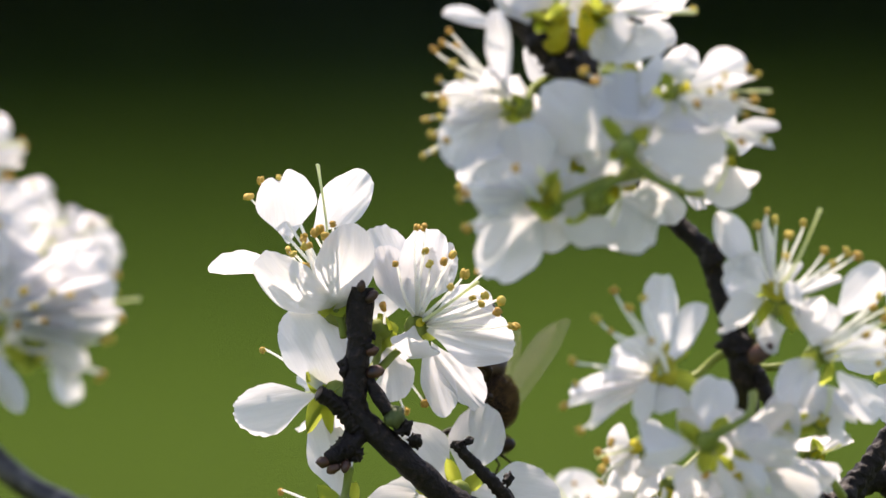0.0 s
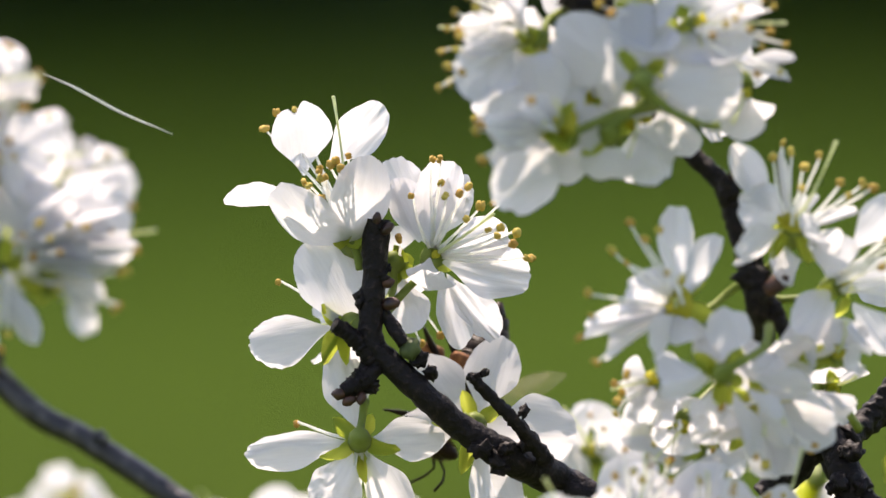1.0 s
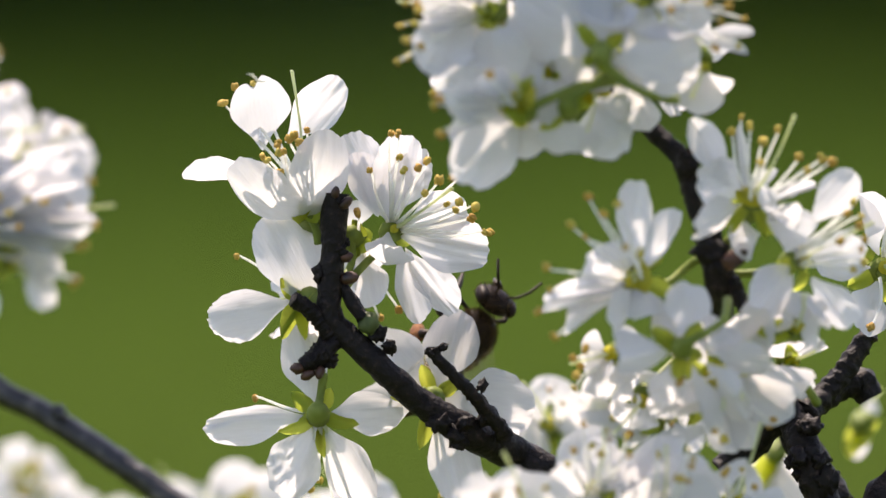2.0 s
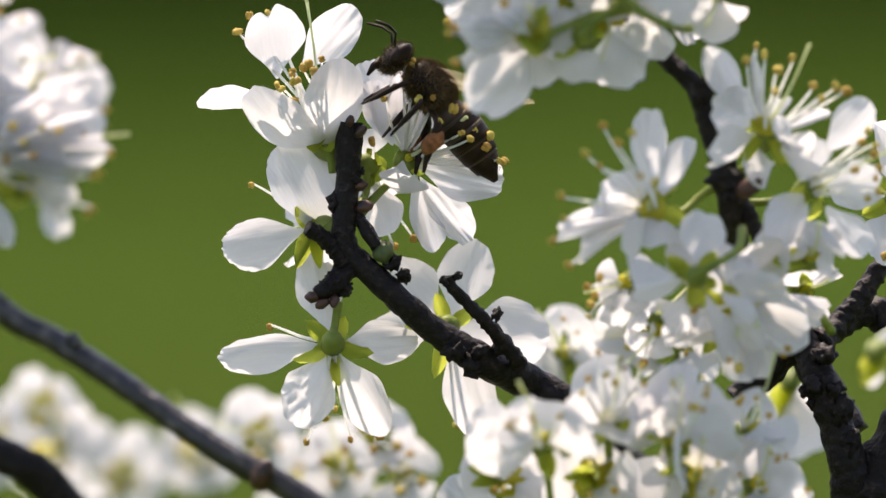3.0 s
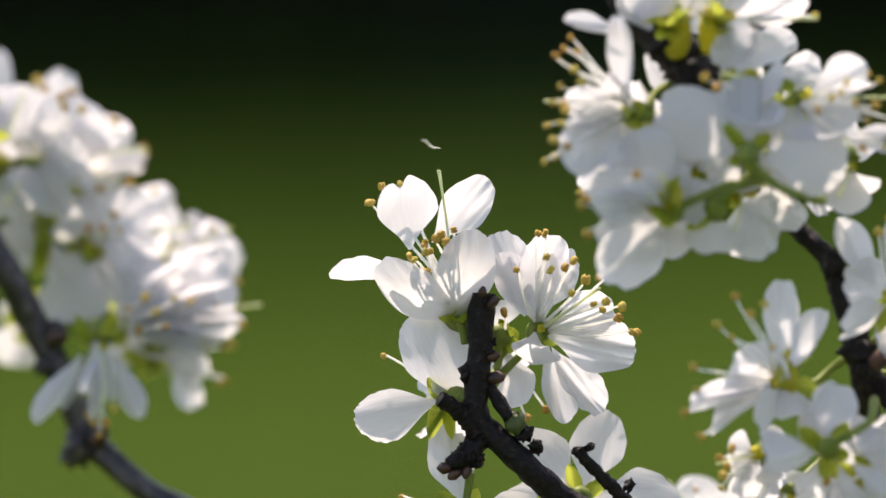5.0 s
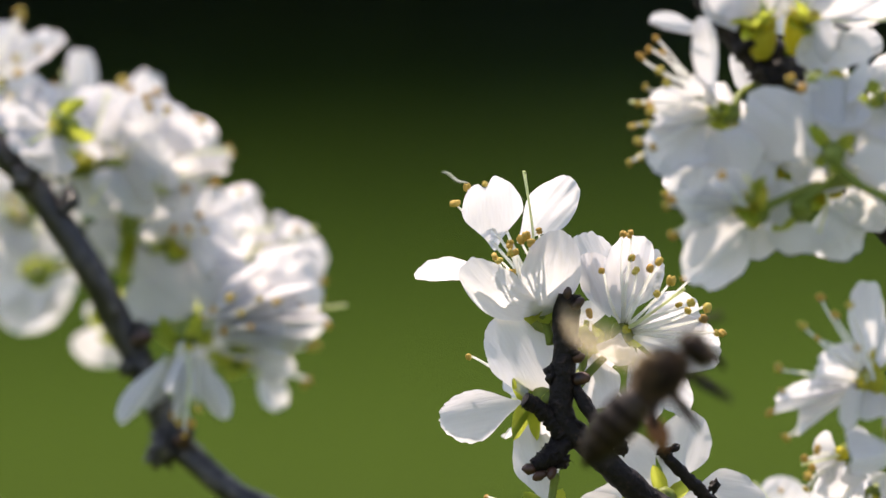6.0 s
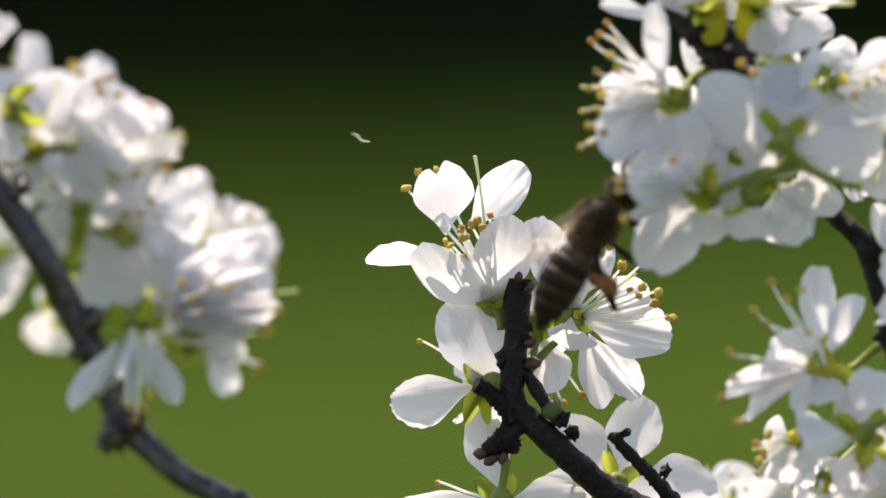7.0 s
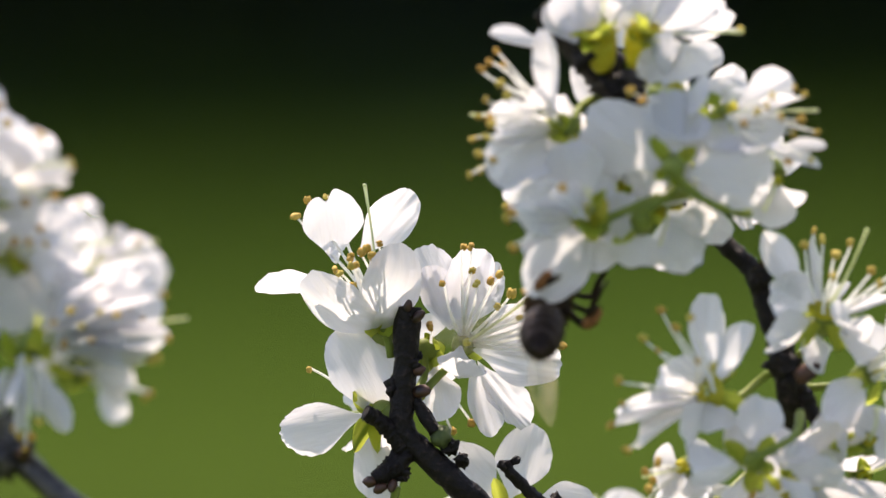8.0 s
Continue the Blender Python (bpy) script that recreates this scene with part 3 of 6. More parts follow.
branch("lower_branch", "thick black gnarled branch with flaking bark", [(27.83, -18.31, 0), (29.13, -20.90, -1), (30.13, -23.51, -2), (31.09, -26.12, -2), (32.06, -29.16, -2), (32.89, -32.20, -1), (34.90, -36.99, 2), (36.20, -43.07, 6), (31.57, -50.39, 16)],
       [1.0, 1.15, 1.3, 1.35, 1.45, 1.9, 2.2, 2.6, 4.5], rough=0.16, knobs=[(31.52, -25.25, -3, 1.0), (30.22, -20.90, -2.5, 0.9), (28.87, -23.51, -2.5, 0.7), (32.39, -27.42, -3, 0.9), (29.35, -23.07, -3, 0.8), (28.04, -19.16, -1, 1.0), (31.09, -23.51, -3, 0.8), (29.3, -24.6, -2.4, 0.5), (29.9, -25.6, -2.4, 0.5)], seed=9, n=170,
       side_twigs=[([(23.37, -24.38, 2), (25.77, -22.20, 2), (28.81, -19.60, 1), (30.11, -20.03, 0)], [1.0, 1.2, 1.2, 1.1]), ([(34.90, -13.51, 4), (33.16, -16.12, 3), (31.42, -18.29, 2), (29.68, -20.03, 0)], [0.7, 0.8, 0.9, 1.1]),
                   ([(34.90, -18.73, 5), (34.03, -17.42, 5), (32.29, -18.07, 4), (30.55, -19.16, 2)], [1.0, 1.1, 1.0, 1.0]), ([(40.55, -23.07, 2), (37.07, -26.12, 0), (34.90, -29.16, -1), (33.59, -31.77, -1)], [2.0, 2.1, 2.2, 2.4])])
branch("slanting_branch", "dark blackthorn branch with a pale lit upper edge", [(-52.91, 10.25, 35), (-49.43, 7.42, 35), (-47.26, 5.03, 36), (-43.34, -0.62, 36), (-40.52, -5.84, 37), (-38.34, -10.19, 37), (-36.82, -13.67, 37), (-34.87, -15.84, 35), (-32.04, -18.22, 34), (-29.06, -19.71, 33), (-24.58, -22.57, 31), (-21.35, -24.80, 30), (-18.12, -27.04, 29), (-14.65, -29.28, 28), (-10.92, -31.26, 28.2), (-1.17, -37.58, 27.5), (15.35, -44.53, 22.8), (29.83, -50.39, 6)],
       [1.0, 1.1, 1.15, 1.2, 1.2, 1.15, 1.2, 1.05, 1.0, 1.0, 1.0, 1.0, 1.0, 1.05, 1.05, 1.3, 1.8, 3.5], knobs=[(-37.47, -14.75, 35, 1.3), (-37.91, -15.40, 35, 0.9), (-44.65, 4.16, 35, 1.0), (-48.13, 6.12, 34, 1.2), (-39.00, -5.84, 36, 0.9), (-40.08, -8.67, 36, 0.8), (-27.60, -19.75, 30.5, 0.7)], bark=PALED_BARK, seed=13, n=240, rough=0.08,
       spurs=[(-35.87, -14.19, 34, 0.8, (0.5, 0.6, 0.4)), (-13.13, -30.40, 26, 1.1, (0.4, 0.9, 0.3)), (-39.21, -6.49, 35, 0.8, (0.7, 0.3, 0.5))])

# blossom on the slanting branch
G = "blossoms on the slanting branch"
blossom((-34.54, -5.07, 41), (0.55, 0.25, 0.75), seed=61, group=G,
        petals=[(-39.61, -1.19, 44, 6.72, 0.35, "notched", None, (-0.2, 0.3, 0.9)), (-32.46, 0.89, 43, 5.04, 0.5, "folded", None, (0.29, 0.64, -0.69)), (-25.85, -0.24, 39, 5.52, 0.5, "crumpled", (-32.23, -4.12, 41), (0.01, 0.11, 1.27)), (-24.86, -3.83, 36, 6.24, 0.35, "notched", (-33.32, -4.94, 41), (0.34, 0.28, -0.81)), (-27.77, -7.14, 35, 5.04, 0.5, "folded", (-33.59, -5.48, 41), (0.18, 0.48, -1.01)), (-29.41, -1.88, 37, 5.28, 0.5, "round", None, (0.03, 0.61, -0.85)), (-25.54, -2.16, 34, 1.08, 0.5, "rolled", (-33.86, -4.94, 39), (0.04, 0.19, 0.99)), (-24.71, -4.99, 34, 1.08, 0.5, "rolled", (-33.86, -5.07, 39), (0.37, 0.23, -0.68)), (-25.96, -6.45, 33, 1.2, 0.5, "rolled", (-33.86, -5.34, 39), (0.09, -0.06, 0.92)), (-28.32, -7.56, 33, 1.2, 0.5, "rolled", (-33.86, -5.61, 39), (0.33, 0.51, -0.94)), (-29.14, -0.23, 35, 1.08, 0.5, "rolled", (-34.13, -4.66, 39), (0.11, 0.39, 0.96)), (-26.65, -3.82, 33, 0.96, 0.5, "rolled", (-33.86, -5.07, 39), (0.13, 0.64, -0.9))],
        stamens=[(-31.41, -4.39, 33), (-33.53, -4.12, 34), (-32.37, -3.3, 33), (-30.06, -3.44, 32), (-28.7, -3.58, 33), (-30.6, -5.48, 32), (-26.79, -3.85, 34), (-24.76, -5.34, 36), (-32.77, -5.75, 33)], style=(-23.4, -3.85, 37), sepals=[(-35.49, -6.84, 42, 1.44), (-33.86, -7.11, 41, 1.44), (-35.36, -4.12, 44, 1.2)], stalk=[(-36.04, -5.21, 47), (-38.21, -4.94, 50), (-39.3, -4.94, 51)])
blossom((-35.63, -6.84, 33), (0.1, -0.9, 0.35), seed=62, group=G,
        petals=[(-40.86, -12.98, 31, 2.04, 0.5, "narrow", (-37.12, -7.65, 33), (0.17, 0.49, -0.76)), (-38.52, -12.09, 36, 1.92, 0.4, "narrow", (-36.31, -7.38, 34), (-0.16, 0.39, -0.89)), (-32.51, -12.56, 32, 2.4, 0.4, "narrow", (-34.95, -7.65, 33), (-0.11, 0.44, -0.94)), (-33.83, -11.53, 37, 2.4, 0.4, "round", (-35.36, -7.65, 34), (0.22, 0.65, -0.86)), (-36.87, -10.7, 29, 1.8, 0.5, "rolled", (-35.9, -7.65, 32), (0.05, 0.41, -0.85)), (-35.49, -11.54, 31, 1.8, 0.5, "rolled", (-35.49, -7.38, 32), (0.02, -0.33, 0.89)), (-36.32, -13.19, 32, 1.2, 0.5, "rolled", (-35.76, -7.92, 32), (-0.16, -0.59, 1))],
        stamens=[(-35.76, -13.96, 30), (-36.25, -12.82, 31), (-35.27, -13.09, 30), (-36.58, -12.27, 33), (-34.68, -11.73, 31)], style=(-35.49, -11.46, 28), stalk=[(-35.76, -6.02, 37), (-37.39, -5.48, 42), (-39.02, -5.21, 43)], label="drooping white blossom with narrow hanging petals")
blossom((-31.14, -8.2, 43), (0.6, -0.5, 0.5), seed=63, group=G,
        petals=[(-28.45, -11.93, 43, 2.88, 0.4, "narrow", (-29.92, -8.47, 43), (0.19, 0.62, -0.91)), (-31.7, -7.64, 41, 3.6, 0.5, "crumpled", None, (0.29, 0.58, -0.64)), (-27.26, -8.2, 42, 3.6, 0.5, "crumpled", None, (0.38, 0.27, -0.87)), (-29.48, -7.64, 45, 3.84, 0.5, "notched", None, (0.03, 0.35, -0.71))],
        stamens=[(-26.03, -7.11, 41), (-26.47, -9.83, 41), (-25.57, -6.84, 42), (-26.12, -9.56, 43)], style=(-30.06, -9.42, 40), stalk=[(-32.77, -7.65, 47), (-34.95, -6.29, 51)])
blossom((-35.91, 0.93, 42), (0.45, 0.6, 0.6), seed=64, group=G,
        petals=[(-38.13, 2.9, 40, 5.28, 0.5, "crumpled", None, (0.22, 0.36, -0.67)), (-34.68, 5.12, 42, 5.52, 0.5, "crumpled", None, (0.23, 0.37, -0.81)), (-30.75, 3.14, 41, 6.72, 0.5, "nibbled", (-35.19, 1.17, 42), (0.35, 0.46, -0.84)), (-31.01, -0.05, 38, 6.24, 0.5, "notched", (-34.95, 0.69, 42), (0.18, 0.59, -0.82)), (-33.2, -1.53, 37, 5.52, 0.5, "crumpled", None, (0.35, 0.51, -0.67)), (-37.64, 1.92, 44, 4.56, 0.5, "folded", None, (0.02, 0.43, 1.2))],
        stamens=[(-35.67, 5.16, 40), (-33.45, 5.47, 41), (-31.57, 4.99, 41), (-35.43, 2.14, 36), (-34.22, 1.9, 36), (-34.71, 3.1, 37), (-36.64, 2.14, 37)], style=(-28.91, 2.14, 40), sepals=[(-39.3, 2.14, 43, 1.76), (-36.64, -0.04, 39, 1.76), (-38.57, 0.45, 43, 1.6)], stalk=[(-37.61, 0.45, 47), (-39.54, -0.04, 51), (-41.23, -0.52, 54)], cup=1.6)
blossom((-29.63, -0.04, 44), (0.7, 0.5, 0.4), seed=65, group=G,
        petals=[(-24.96, -0.02, 44, 6.48, 0.5, "nibbled", (-29.39, -0.76, 44), (0.3, 0.06, 0.78)), (-26.92, 1.69, 46, 5.28, 0.5, "crumpled", None, (0.18, 0.29, -0.61)), (-25.69, -1.98, 41, 5.52, 0.4, "notched", (-29.87, -1.24, 44), (0.62, 0.22, 0.84)), (-29.14, 1.93, 46, 2.88, 0.5, "narrow", None, (0.2, 0.36, -0.84)), (-30.13, 1.93, 48, 3.12, 0.4, "narrow", None, (0.16, 0.66, -0.6))],
        stamens=[(-27.02, 2.14, 44), (-26.01, 1.9, 45), (-28.67, 2.62, 45), (-25.04, -1.97, 43), (-25.28, -3.18, 42)], style=(-25.77, 2.14, 44), stalk=[(-31.32, -0.52, 49), (-34.71, -0.04, 53)])
blossom((-40.02, 7.45, 42), (0.35, 0.8, 0.4), seed=66, group=G,
        petals=[(-40.76, 12.13, 41, 5.28, 0.5, "nibbled", None, (0.38, 0.22, 0.85)), (-36.58, 12.01, 40, 6.48, 0.6, "bowl", (-39.54, 7.45, 42), (0.13, 0.45, -0.99)), (-34.49, 9.18, 39, 6.24, 0.5, "folded", (-39.3, 7.45, 42), (0.18, 0.56, -0.86)), (-36.32, 6.71, 37, 5.52, 0.5, "notched", (-40.02, 7.69, 40), (0.01, 0.44, -0.68)), (-34.6, 6.96, 44, 3.84, 0.4, "nibbled", None, (0.31, 0.38, -0.94)), (-38.05, 9.92, 46, 6, 0.4, "round", None, (0.23, 0.37, -0.9))],
        stamens=[(-38.09, 12.57, 40), (-38.45, 11.27, 36), (-37.12, 11.08, 37), (-34.71, 10.4, 40), (-37.61, 12.28, 41), (-38.81, 12.04, 39), (-34.46, 10.11, 41)], style=(-32.24, 8.13, 41), sepals=[(-37.12, 6.24, 38, 1.44), (-41.47, 7.45, 42, 1.6), (-42.2, 6.49, 44, 1.6)], stalk=[(-42.2, 6.24, 48), (-43.89, 5.28, 52), (-45.09, 4.31, 55)])
blossom((-36.64, 6.24, 44), (0.9, 0.3, 0.2), seed=67, group=G,
        petals=[(-32.1, 7.59, 44, 2.16, 0.4, "rolled", (-35.43, 6.49, 44), (0.27, 0.53, -0.86)), (-32.36, 6.49, 45, 1.92, 0.4, "rolled", (-35.19, 6.24, 44), (0.2, 0.64, -0.84)), (-34.42, 5.5, 44, 3.12, 0.5, "round", None, (0.56, 0.42, 1.01)), (-36.64, 4.27, 43, 4.32, 0.5, "notched", None, (0.48, 0.32, -0.86))],
        stamens=[(-32.34, 8.3, 43), (-33.26, 5.52, 44), (-32.1, 7.81, 44)], style=(-33.5, 5.52, 44), stalk=[(-38.81, 5.76, 50), (-42.2, 4.79, 55)])
blossom((-43.77, 7.09, 41), (-0.15, 0.9, 0.35), seed=68, group=G,
        petals=[(-50.15, 10.85, 41, 4.08, 0.4, "narrow", (-44.73, 9.87, 41), (-0.2, 0.21, 0.92)), (-48.18, 12.57, 44, 4.08, 0.5, "crumpled", (-44.85, 10.11, 43), (0.08, 0.49, -0.73)), (-44.73, 13.34, 45, 5.28, 0.4, "crumpled", (-44.61, 8.9, 43), (-0.02, 0.61, -0.9)), (-41.67, 13.11, 43, 5.52, 0.5, "bowl", (-43.64, 8.18, 42), (-0.25, 0.5, 0.89)), (-42.39, 8.28, 37, 3.6, 0.4, "round", (-44.61, 9.38, 41), (0.04, 0.51, -1))],
        stamens=[(-40.5, 13.01, 41), (-39.9, 12.65, 42), (-45.82, 13.25, 43), (-49.2, 12.04, 42)], style=(-41.71, 12.53, 38), sepals=[(-42.56, 7.33, 39, 2.08), (-43.28, 6.24, 39, 1.92), (-44.73, 6.24, 41, 1.6), (-42.68, 8.06, 43, 1.6)], stalk=[(-44.49, 5.76, 45), (-45.58, 4.31, 50)], cup=1.8)
blossom((-45.58, 9.87, 34), (-0.7, -0.1, 0.6), seed=69, group=G,
        petals=[(-48.78, 7.9, 32, 4.8, 0.4, "crumpled", None, (-0.54, 0.17, 0.73)), (-46.56, 6.29, 33, 5.04, 0.4, "round", None, (-0.19, 0.41, -0.87)), (-48.78, 9.38, 35, 4.08, 0.4, "nibbled", None, (-0.17, 0.33, -0.62)), (-49.77, 10.36, 36, 3.36, 0.4, "round", None, (-0.01, 0.61, -0.64)), (-45.33, 7.9, 34, 3.84, 0.4, "nibbled", None, (-0.42, -0.31, 1.01))],
        stamens=[], style=(-47.75, 8.66, 31), stalk=[(-44.97, 7.94, 38), (-45.34, 5.52, 44)], label="white blossom hanging over the slanting branch")
blossom((-41.71, 6.24, 41), (-0.2, -0.5, 0.8), seed=70, group=G,
        petals=[(-43.66, 3.04, 39, 5.28, 0.4, "round", (-42.92, 6.24, 41), (-0.05, 0.65, -0.89)), (-40.76, 3.28, 39, 6.48, 0.5, "bowl", (-40.26, 6.49, 41), (-0.22, 0.41, -0.77)), (-38.04, 5.25, 38, 4.32, 0.6, "crumpled", (-40.5, 6.73, 41), (-0.07, 0.3, -0.85)), (-42.08, 7.48, 42, 5.04, 0.4, "crumpled", None, (0.16, -0.19, 0.97)), (-44.99, 6.79, 43, 3.12, 0.4, "nibbled", (-44.13, 3.83, 43), (-0.23, 0.48, -0.75))],
        stamens=[], sepals=[(-39.54, 3.1, 41, 1.6), (-39.3, 2.14, 42, 1.76)], stalk=[(-42.92, 5.52, 47), (-44.85, 4.07, 53)])
blossom((-40.02, 2.14, 43), (-0.1, -0.4, -0.85), seed=71, group=G,
        petals=[(-41.49, -0.09, 43, 5.52, 0.4, "notched", (-40.26, 2.5, 43), (0.03, 0.62, -0.85)), (-42.98, 1.4, 45, 3.6, 0.4, "crumpled", None, (-0.05, -0.21, -0.96)), (-38.79, 3.37, 46, 3.6, 0.4, "crumpled", None, (0.18, -0.15, -1.21)), (-42.24, 2.63, 46, 3.6, 0.4, "folded", None, (-0.07, 0.37, -0.59))],
        stamens=[], sepals=[(-39.3, 2.86, 42, 1.92), (-40.5, -1.97, 43, 1.44), (-39.78, 0.93, 42, 1.92)], stalk=[(-40.63, -0.76, 47), (-41.71, -1.24, 51)], label="white blossom seen from its shaded back")
blossom((-47.31, -1.27, 58), (-0.3, 0.2, -0.9), seed=72, group=G,
        petals=[(-47.73, -5.98, 60, 6.24, 0.4, "crumpled", None, (-0.35, -0.17, -1.01)), (-44.4, -3.21, 60, 5.28, 0.4, "crumpled", None, (-0.41, -0.1, -1.16)), (-49.67, 0.81, 60, 5.52, 0.4, "crumpled", None, (-0.28, 0.34, -0.94)), (-50.22, -3.62, 60, 5.28, 0.4, "round", None, (0.04, 0.22, -1.22)), (-47.18, 1.92, 61, 5.52, 0.4, "crumpled", None, (-0.16, 0.18, -1.04))],
        stamens=[], sepals=[(-48.27, -0.59, 57, 1.92), (-46.09, -1.95, 57, 2.08), (-47.18, -2.49, 57, 1.76), (-46.09, -0.31, 57, 1.76)], stalk=[(-45.28, -1.13, 55), (-43.37, -0.59, 50)], label="white blossom turned away behind the slanting branch")
blossom((-41.2, -5.21, 54), (-0.3, -0.2, -0.9), seed=73, group=G,
        petals=[(-42.44, -8.76, 55, 5.04, 0.4, "nibbled", (-41.53, -4.8, 54), (0.1, 0.3, 0.9)), (-43.05, -3.6, 54, 1.68, 0.4, "rolled", (-42.69, -5.34, 54), (-0.42, -0.31, -1.22)), (-40.37, -7.98, 57, 3.6, 0.4, "nibbled", None, (0, 0.3, 0.9))],
        stamens=[], stalk=[(-40.93, -4.94, 51), (-40.66, -4.66, 46)], label="white blossom turned away behind the slanting branch")
blossom((-48.72, 3.35, 60), (-0.3, 0.1, 0.9), seed=74, group=G,
        petals=[(-49.7, 6.3, 61, 6.48, 0.4, "folded", None, (-0.02, -0.22, 1.02)), (-47.49, 2.11, 60, 6.24, 0.4, "nibbled", None, (-0.1, -0.21, 0.96)), (-50.2, 0.88, 60, 6, 0.4, "crumpled", None, (-0.37, 0.15, 0.93)), (-51.68, 3.84, 61, 6, 0.4, "crumpled", None, (-0.19, 0.09, 1.22)), (-48.72, -0.1, 62, 6, 0.4, "nibbled", None, (0.05, 0.24, 1.09))],
        stamens=[(-49.2, 4.31, 56), (-48.48, 2.86, 56)], stalk=[(-46.79, 3.1, 57), (-45.34, 2.86, 54)], label="white blossom turned away behind the slanting branch")
blossom((-52.1, 12.04, 46), (-0.3, 0.6, 0.7), seed=75, group=G, count=7)
blossom((-54.03, 9.63, 46), (-0.4, 0.4, 0.8), seed=76, group=G, count=7)
blossom((-51.62, 13.49, 46), (0, 0.8, 0.6), seed=77, group=G, count=7)
blossom((-39.78, 8.66, 49), (0.2, 0.5, 0.8), seed=150, group=G, size=5.6, count=1, label="white blossom crowded in the midst of its cluster")
blossom((-35.91, 1.9, 49), (0.2, 0.4, 0.9), seed=151, group=G, size=5.6, count=1, label="white blossom crowded in the midst of its cluster")
blossom((-31.08, -1.49, 50), (0.3, 0.1, 0.9), seed=152, group=G, size=5.6, count=1, label="white blossom crowded in the midst of its cluster")
blossom((-44.37, 9.87, 48), (-0.1, 0.5, 0.8), seed=153, group=G, size=5.6, count=1, label="white blossom crowded in the midst of its cluster")
blossom((-32.5, -2.76, 49), (0.2, 0.1, 0.95), seed=154, group=G, size=5.6, count=1, label="white blossom crowded in the midst of its cluster")
blossom((-41.47, 4.31, 49), (0, -0.2, 0.95), seed=155, group=G, size=5.6, count=1, label="white blossom crowded in the midst of its cluster")

# the cluster higher up the same branch
G = "blossoms near the top of the upright branch"
blossom((8.4, 17.89, -23), (-0.1, 0.9, 0.35), seed=41, group=G,
        petals=[(-0.05, 18.04, -25, 2, 0.4, "narrow", (4.67, 17.42, -24), (0.07, 0.67, 0.81)), (4.36, 20.37, -22, 2.6, 0.4, "narrow", (6.84, 17.27, -23), (-0.16, 0.17, 0.98)), (6.07, 21.93, -23, 5, 0.5, "bowl", (7.78, 18.2, -23), (0.03, 0.43, 0.72)), (9.02, 22.55, -20, 4.6, 0.4, "round", (8.4, 18.51, -22), (-0.02, 0.45, 0.73)), (10.26, 20.37, -24, 3, 0.4, "round", None, (-0.03, 0.2, 0.96))],
        stamens=[(7.78, 22.55, -23), (9.95, 22.86, -23), (6.53, 22.86, -21)], style=(8.71, 22.86, -25), sepals=[(9.48, 19.29, -26, 1.36), (7.31, 16.96, -26, 1.49), (9.02, 19.75, -24, 1.24), (7.62, 18.35, -27, 1.61), (6.22, 18.2, -25, 1.24)], stalk=[(8.09, 16.02, -22), (7.78, 14.47, -20)], cup=1.5, calyx=1.4, label="white blossom with a yellow-green calyx at the top of the branch")
blossom((11.81, 18.2, -23), (0.2, 0.9, 0.3), seed=42, group=G,
        petals=[(10.57, 21.93, -22, 3.6, 0.4, "folded", (11.5, 18.82, -23), (0.26, 0.54, 0.53)), (13.37, 22.55, -21, 4.8, 0.4, "nibbled", (12.13, 18.82, -22), (-0.14, 0.4, 0.79)), (18.8, 19.75, -24, 4.6, 0.4, "notched", (13.06, 18.35, -23), (-0.11, 0.5, -0.66)), (16.47, 21.31, -22, 4.6, 0.4, "round", (12.44, 18.82, -22), (-0.1, 0.33, 1.03)), (13.99, 15.71, -26, 4, 0.5, "round", (11.97, 17.58, -24), (-0.08, 0.58, -0.99))],
        stamens=[(17.09, 22.24, -23), (19.27, 18.45, -21), (14.61, 22.86, -21)], style=(19.27, 18.2, -23), sepals=[(11.5, 19.91, -25, 1.12), (12.75, 17.89, -26, 1.49), (11.04, 17.89, -26, 1.24), (12.13, 17.27, -26, 1.36), (13.99, 18.04, -25, 0.99)], stalk=[(10.88, 16.02, -21), (9.64, 14.47, -19)], cup=1.5, calyx=1.4, label="white blossom with a yellow-green calyx at the top of the branch")
blossom((4.98, 11.06, -23), (-0.9, 0.1, 0.35), seed=43, group=G,
        petals=[(4.14, 18.45, -25, 2.4, 0.4, "narrow", (4.67, 11.37, -24), (-0.25, 0.52, -0.69)), (0.01, 12.14, -24, 3.2, 0.5, "narrow", None, (-0.41, -0.16, 0.77)), (0.17, 9.97, -26, 2.8, 0.5, "rolled", None, (-0.72, -0.18, 0.93)), (0.48, 6.55, -28, 5.2, 0.4, "crumpled", (4.36, 10.43, -24), (-0.2, -0.02, 0.58)), (3.74, 14.01, -26, 3, 0.5, "folded", None, (-0.65, 0.12, 0.83)), (0.94, 11.37, -20, 3, 0.4, "notched", None, (-0.61, -0.19, 0.68))],
        stamens=[(-0.05, 15.96, -24), (0.48, 16.65, -23), (1.1, 15.71, -23), (-0.86, 11.8, -25), (0.01, 11.68, -26), (-1.23, 9.97, -26), (-0.3, 10.12, -27), (-1.54, 7.27, -26), (-0.77, 7.64, -25), (0.32, 8.26, -28), (0.01, 11.06, -27), (-0.61, 15.25, -24), (0.79, 14.32, -25), (-0.3, 12.92, -25), (-0.92, 8.88, -26), (1.25, 13.23, -26)], style=(-1.39, 11.83, -23), sepals=[(5.91, 11.37, -26, 1.49), (5.29, 9.97, -27, 1.36), (4.36, 10.43, -27, 1.12)], stalk=[(6.84, 12.3, -21), (8.4, 13.23, -18)])
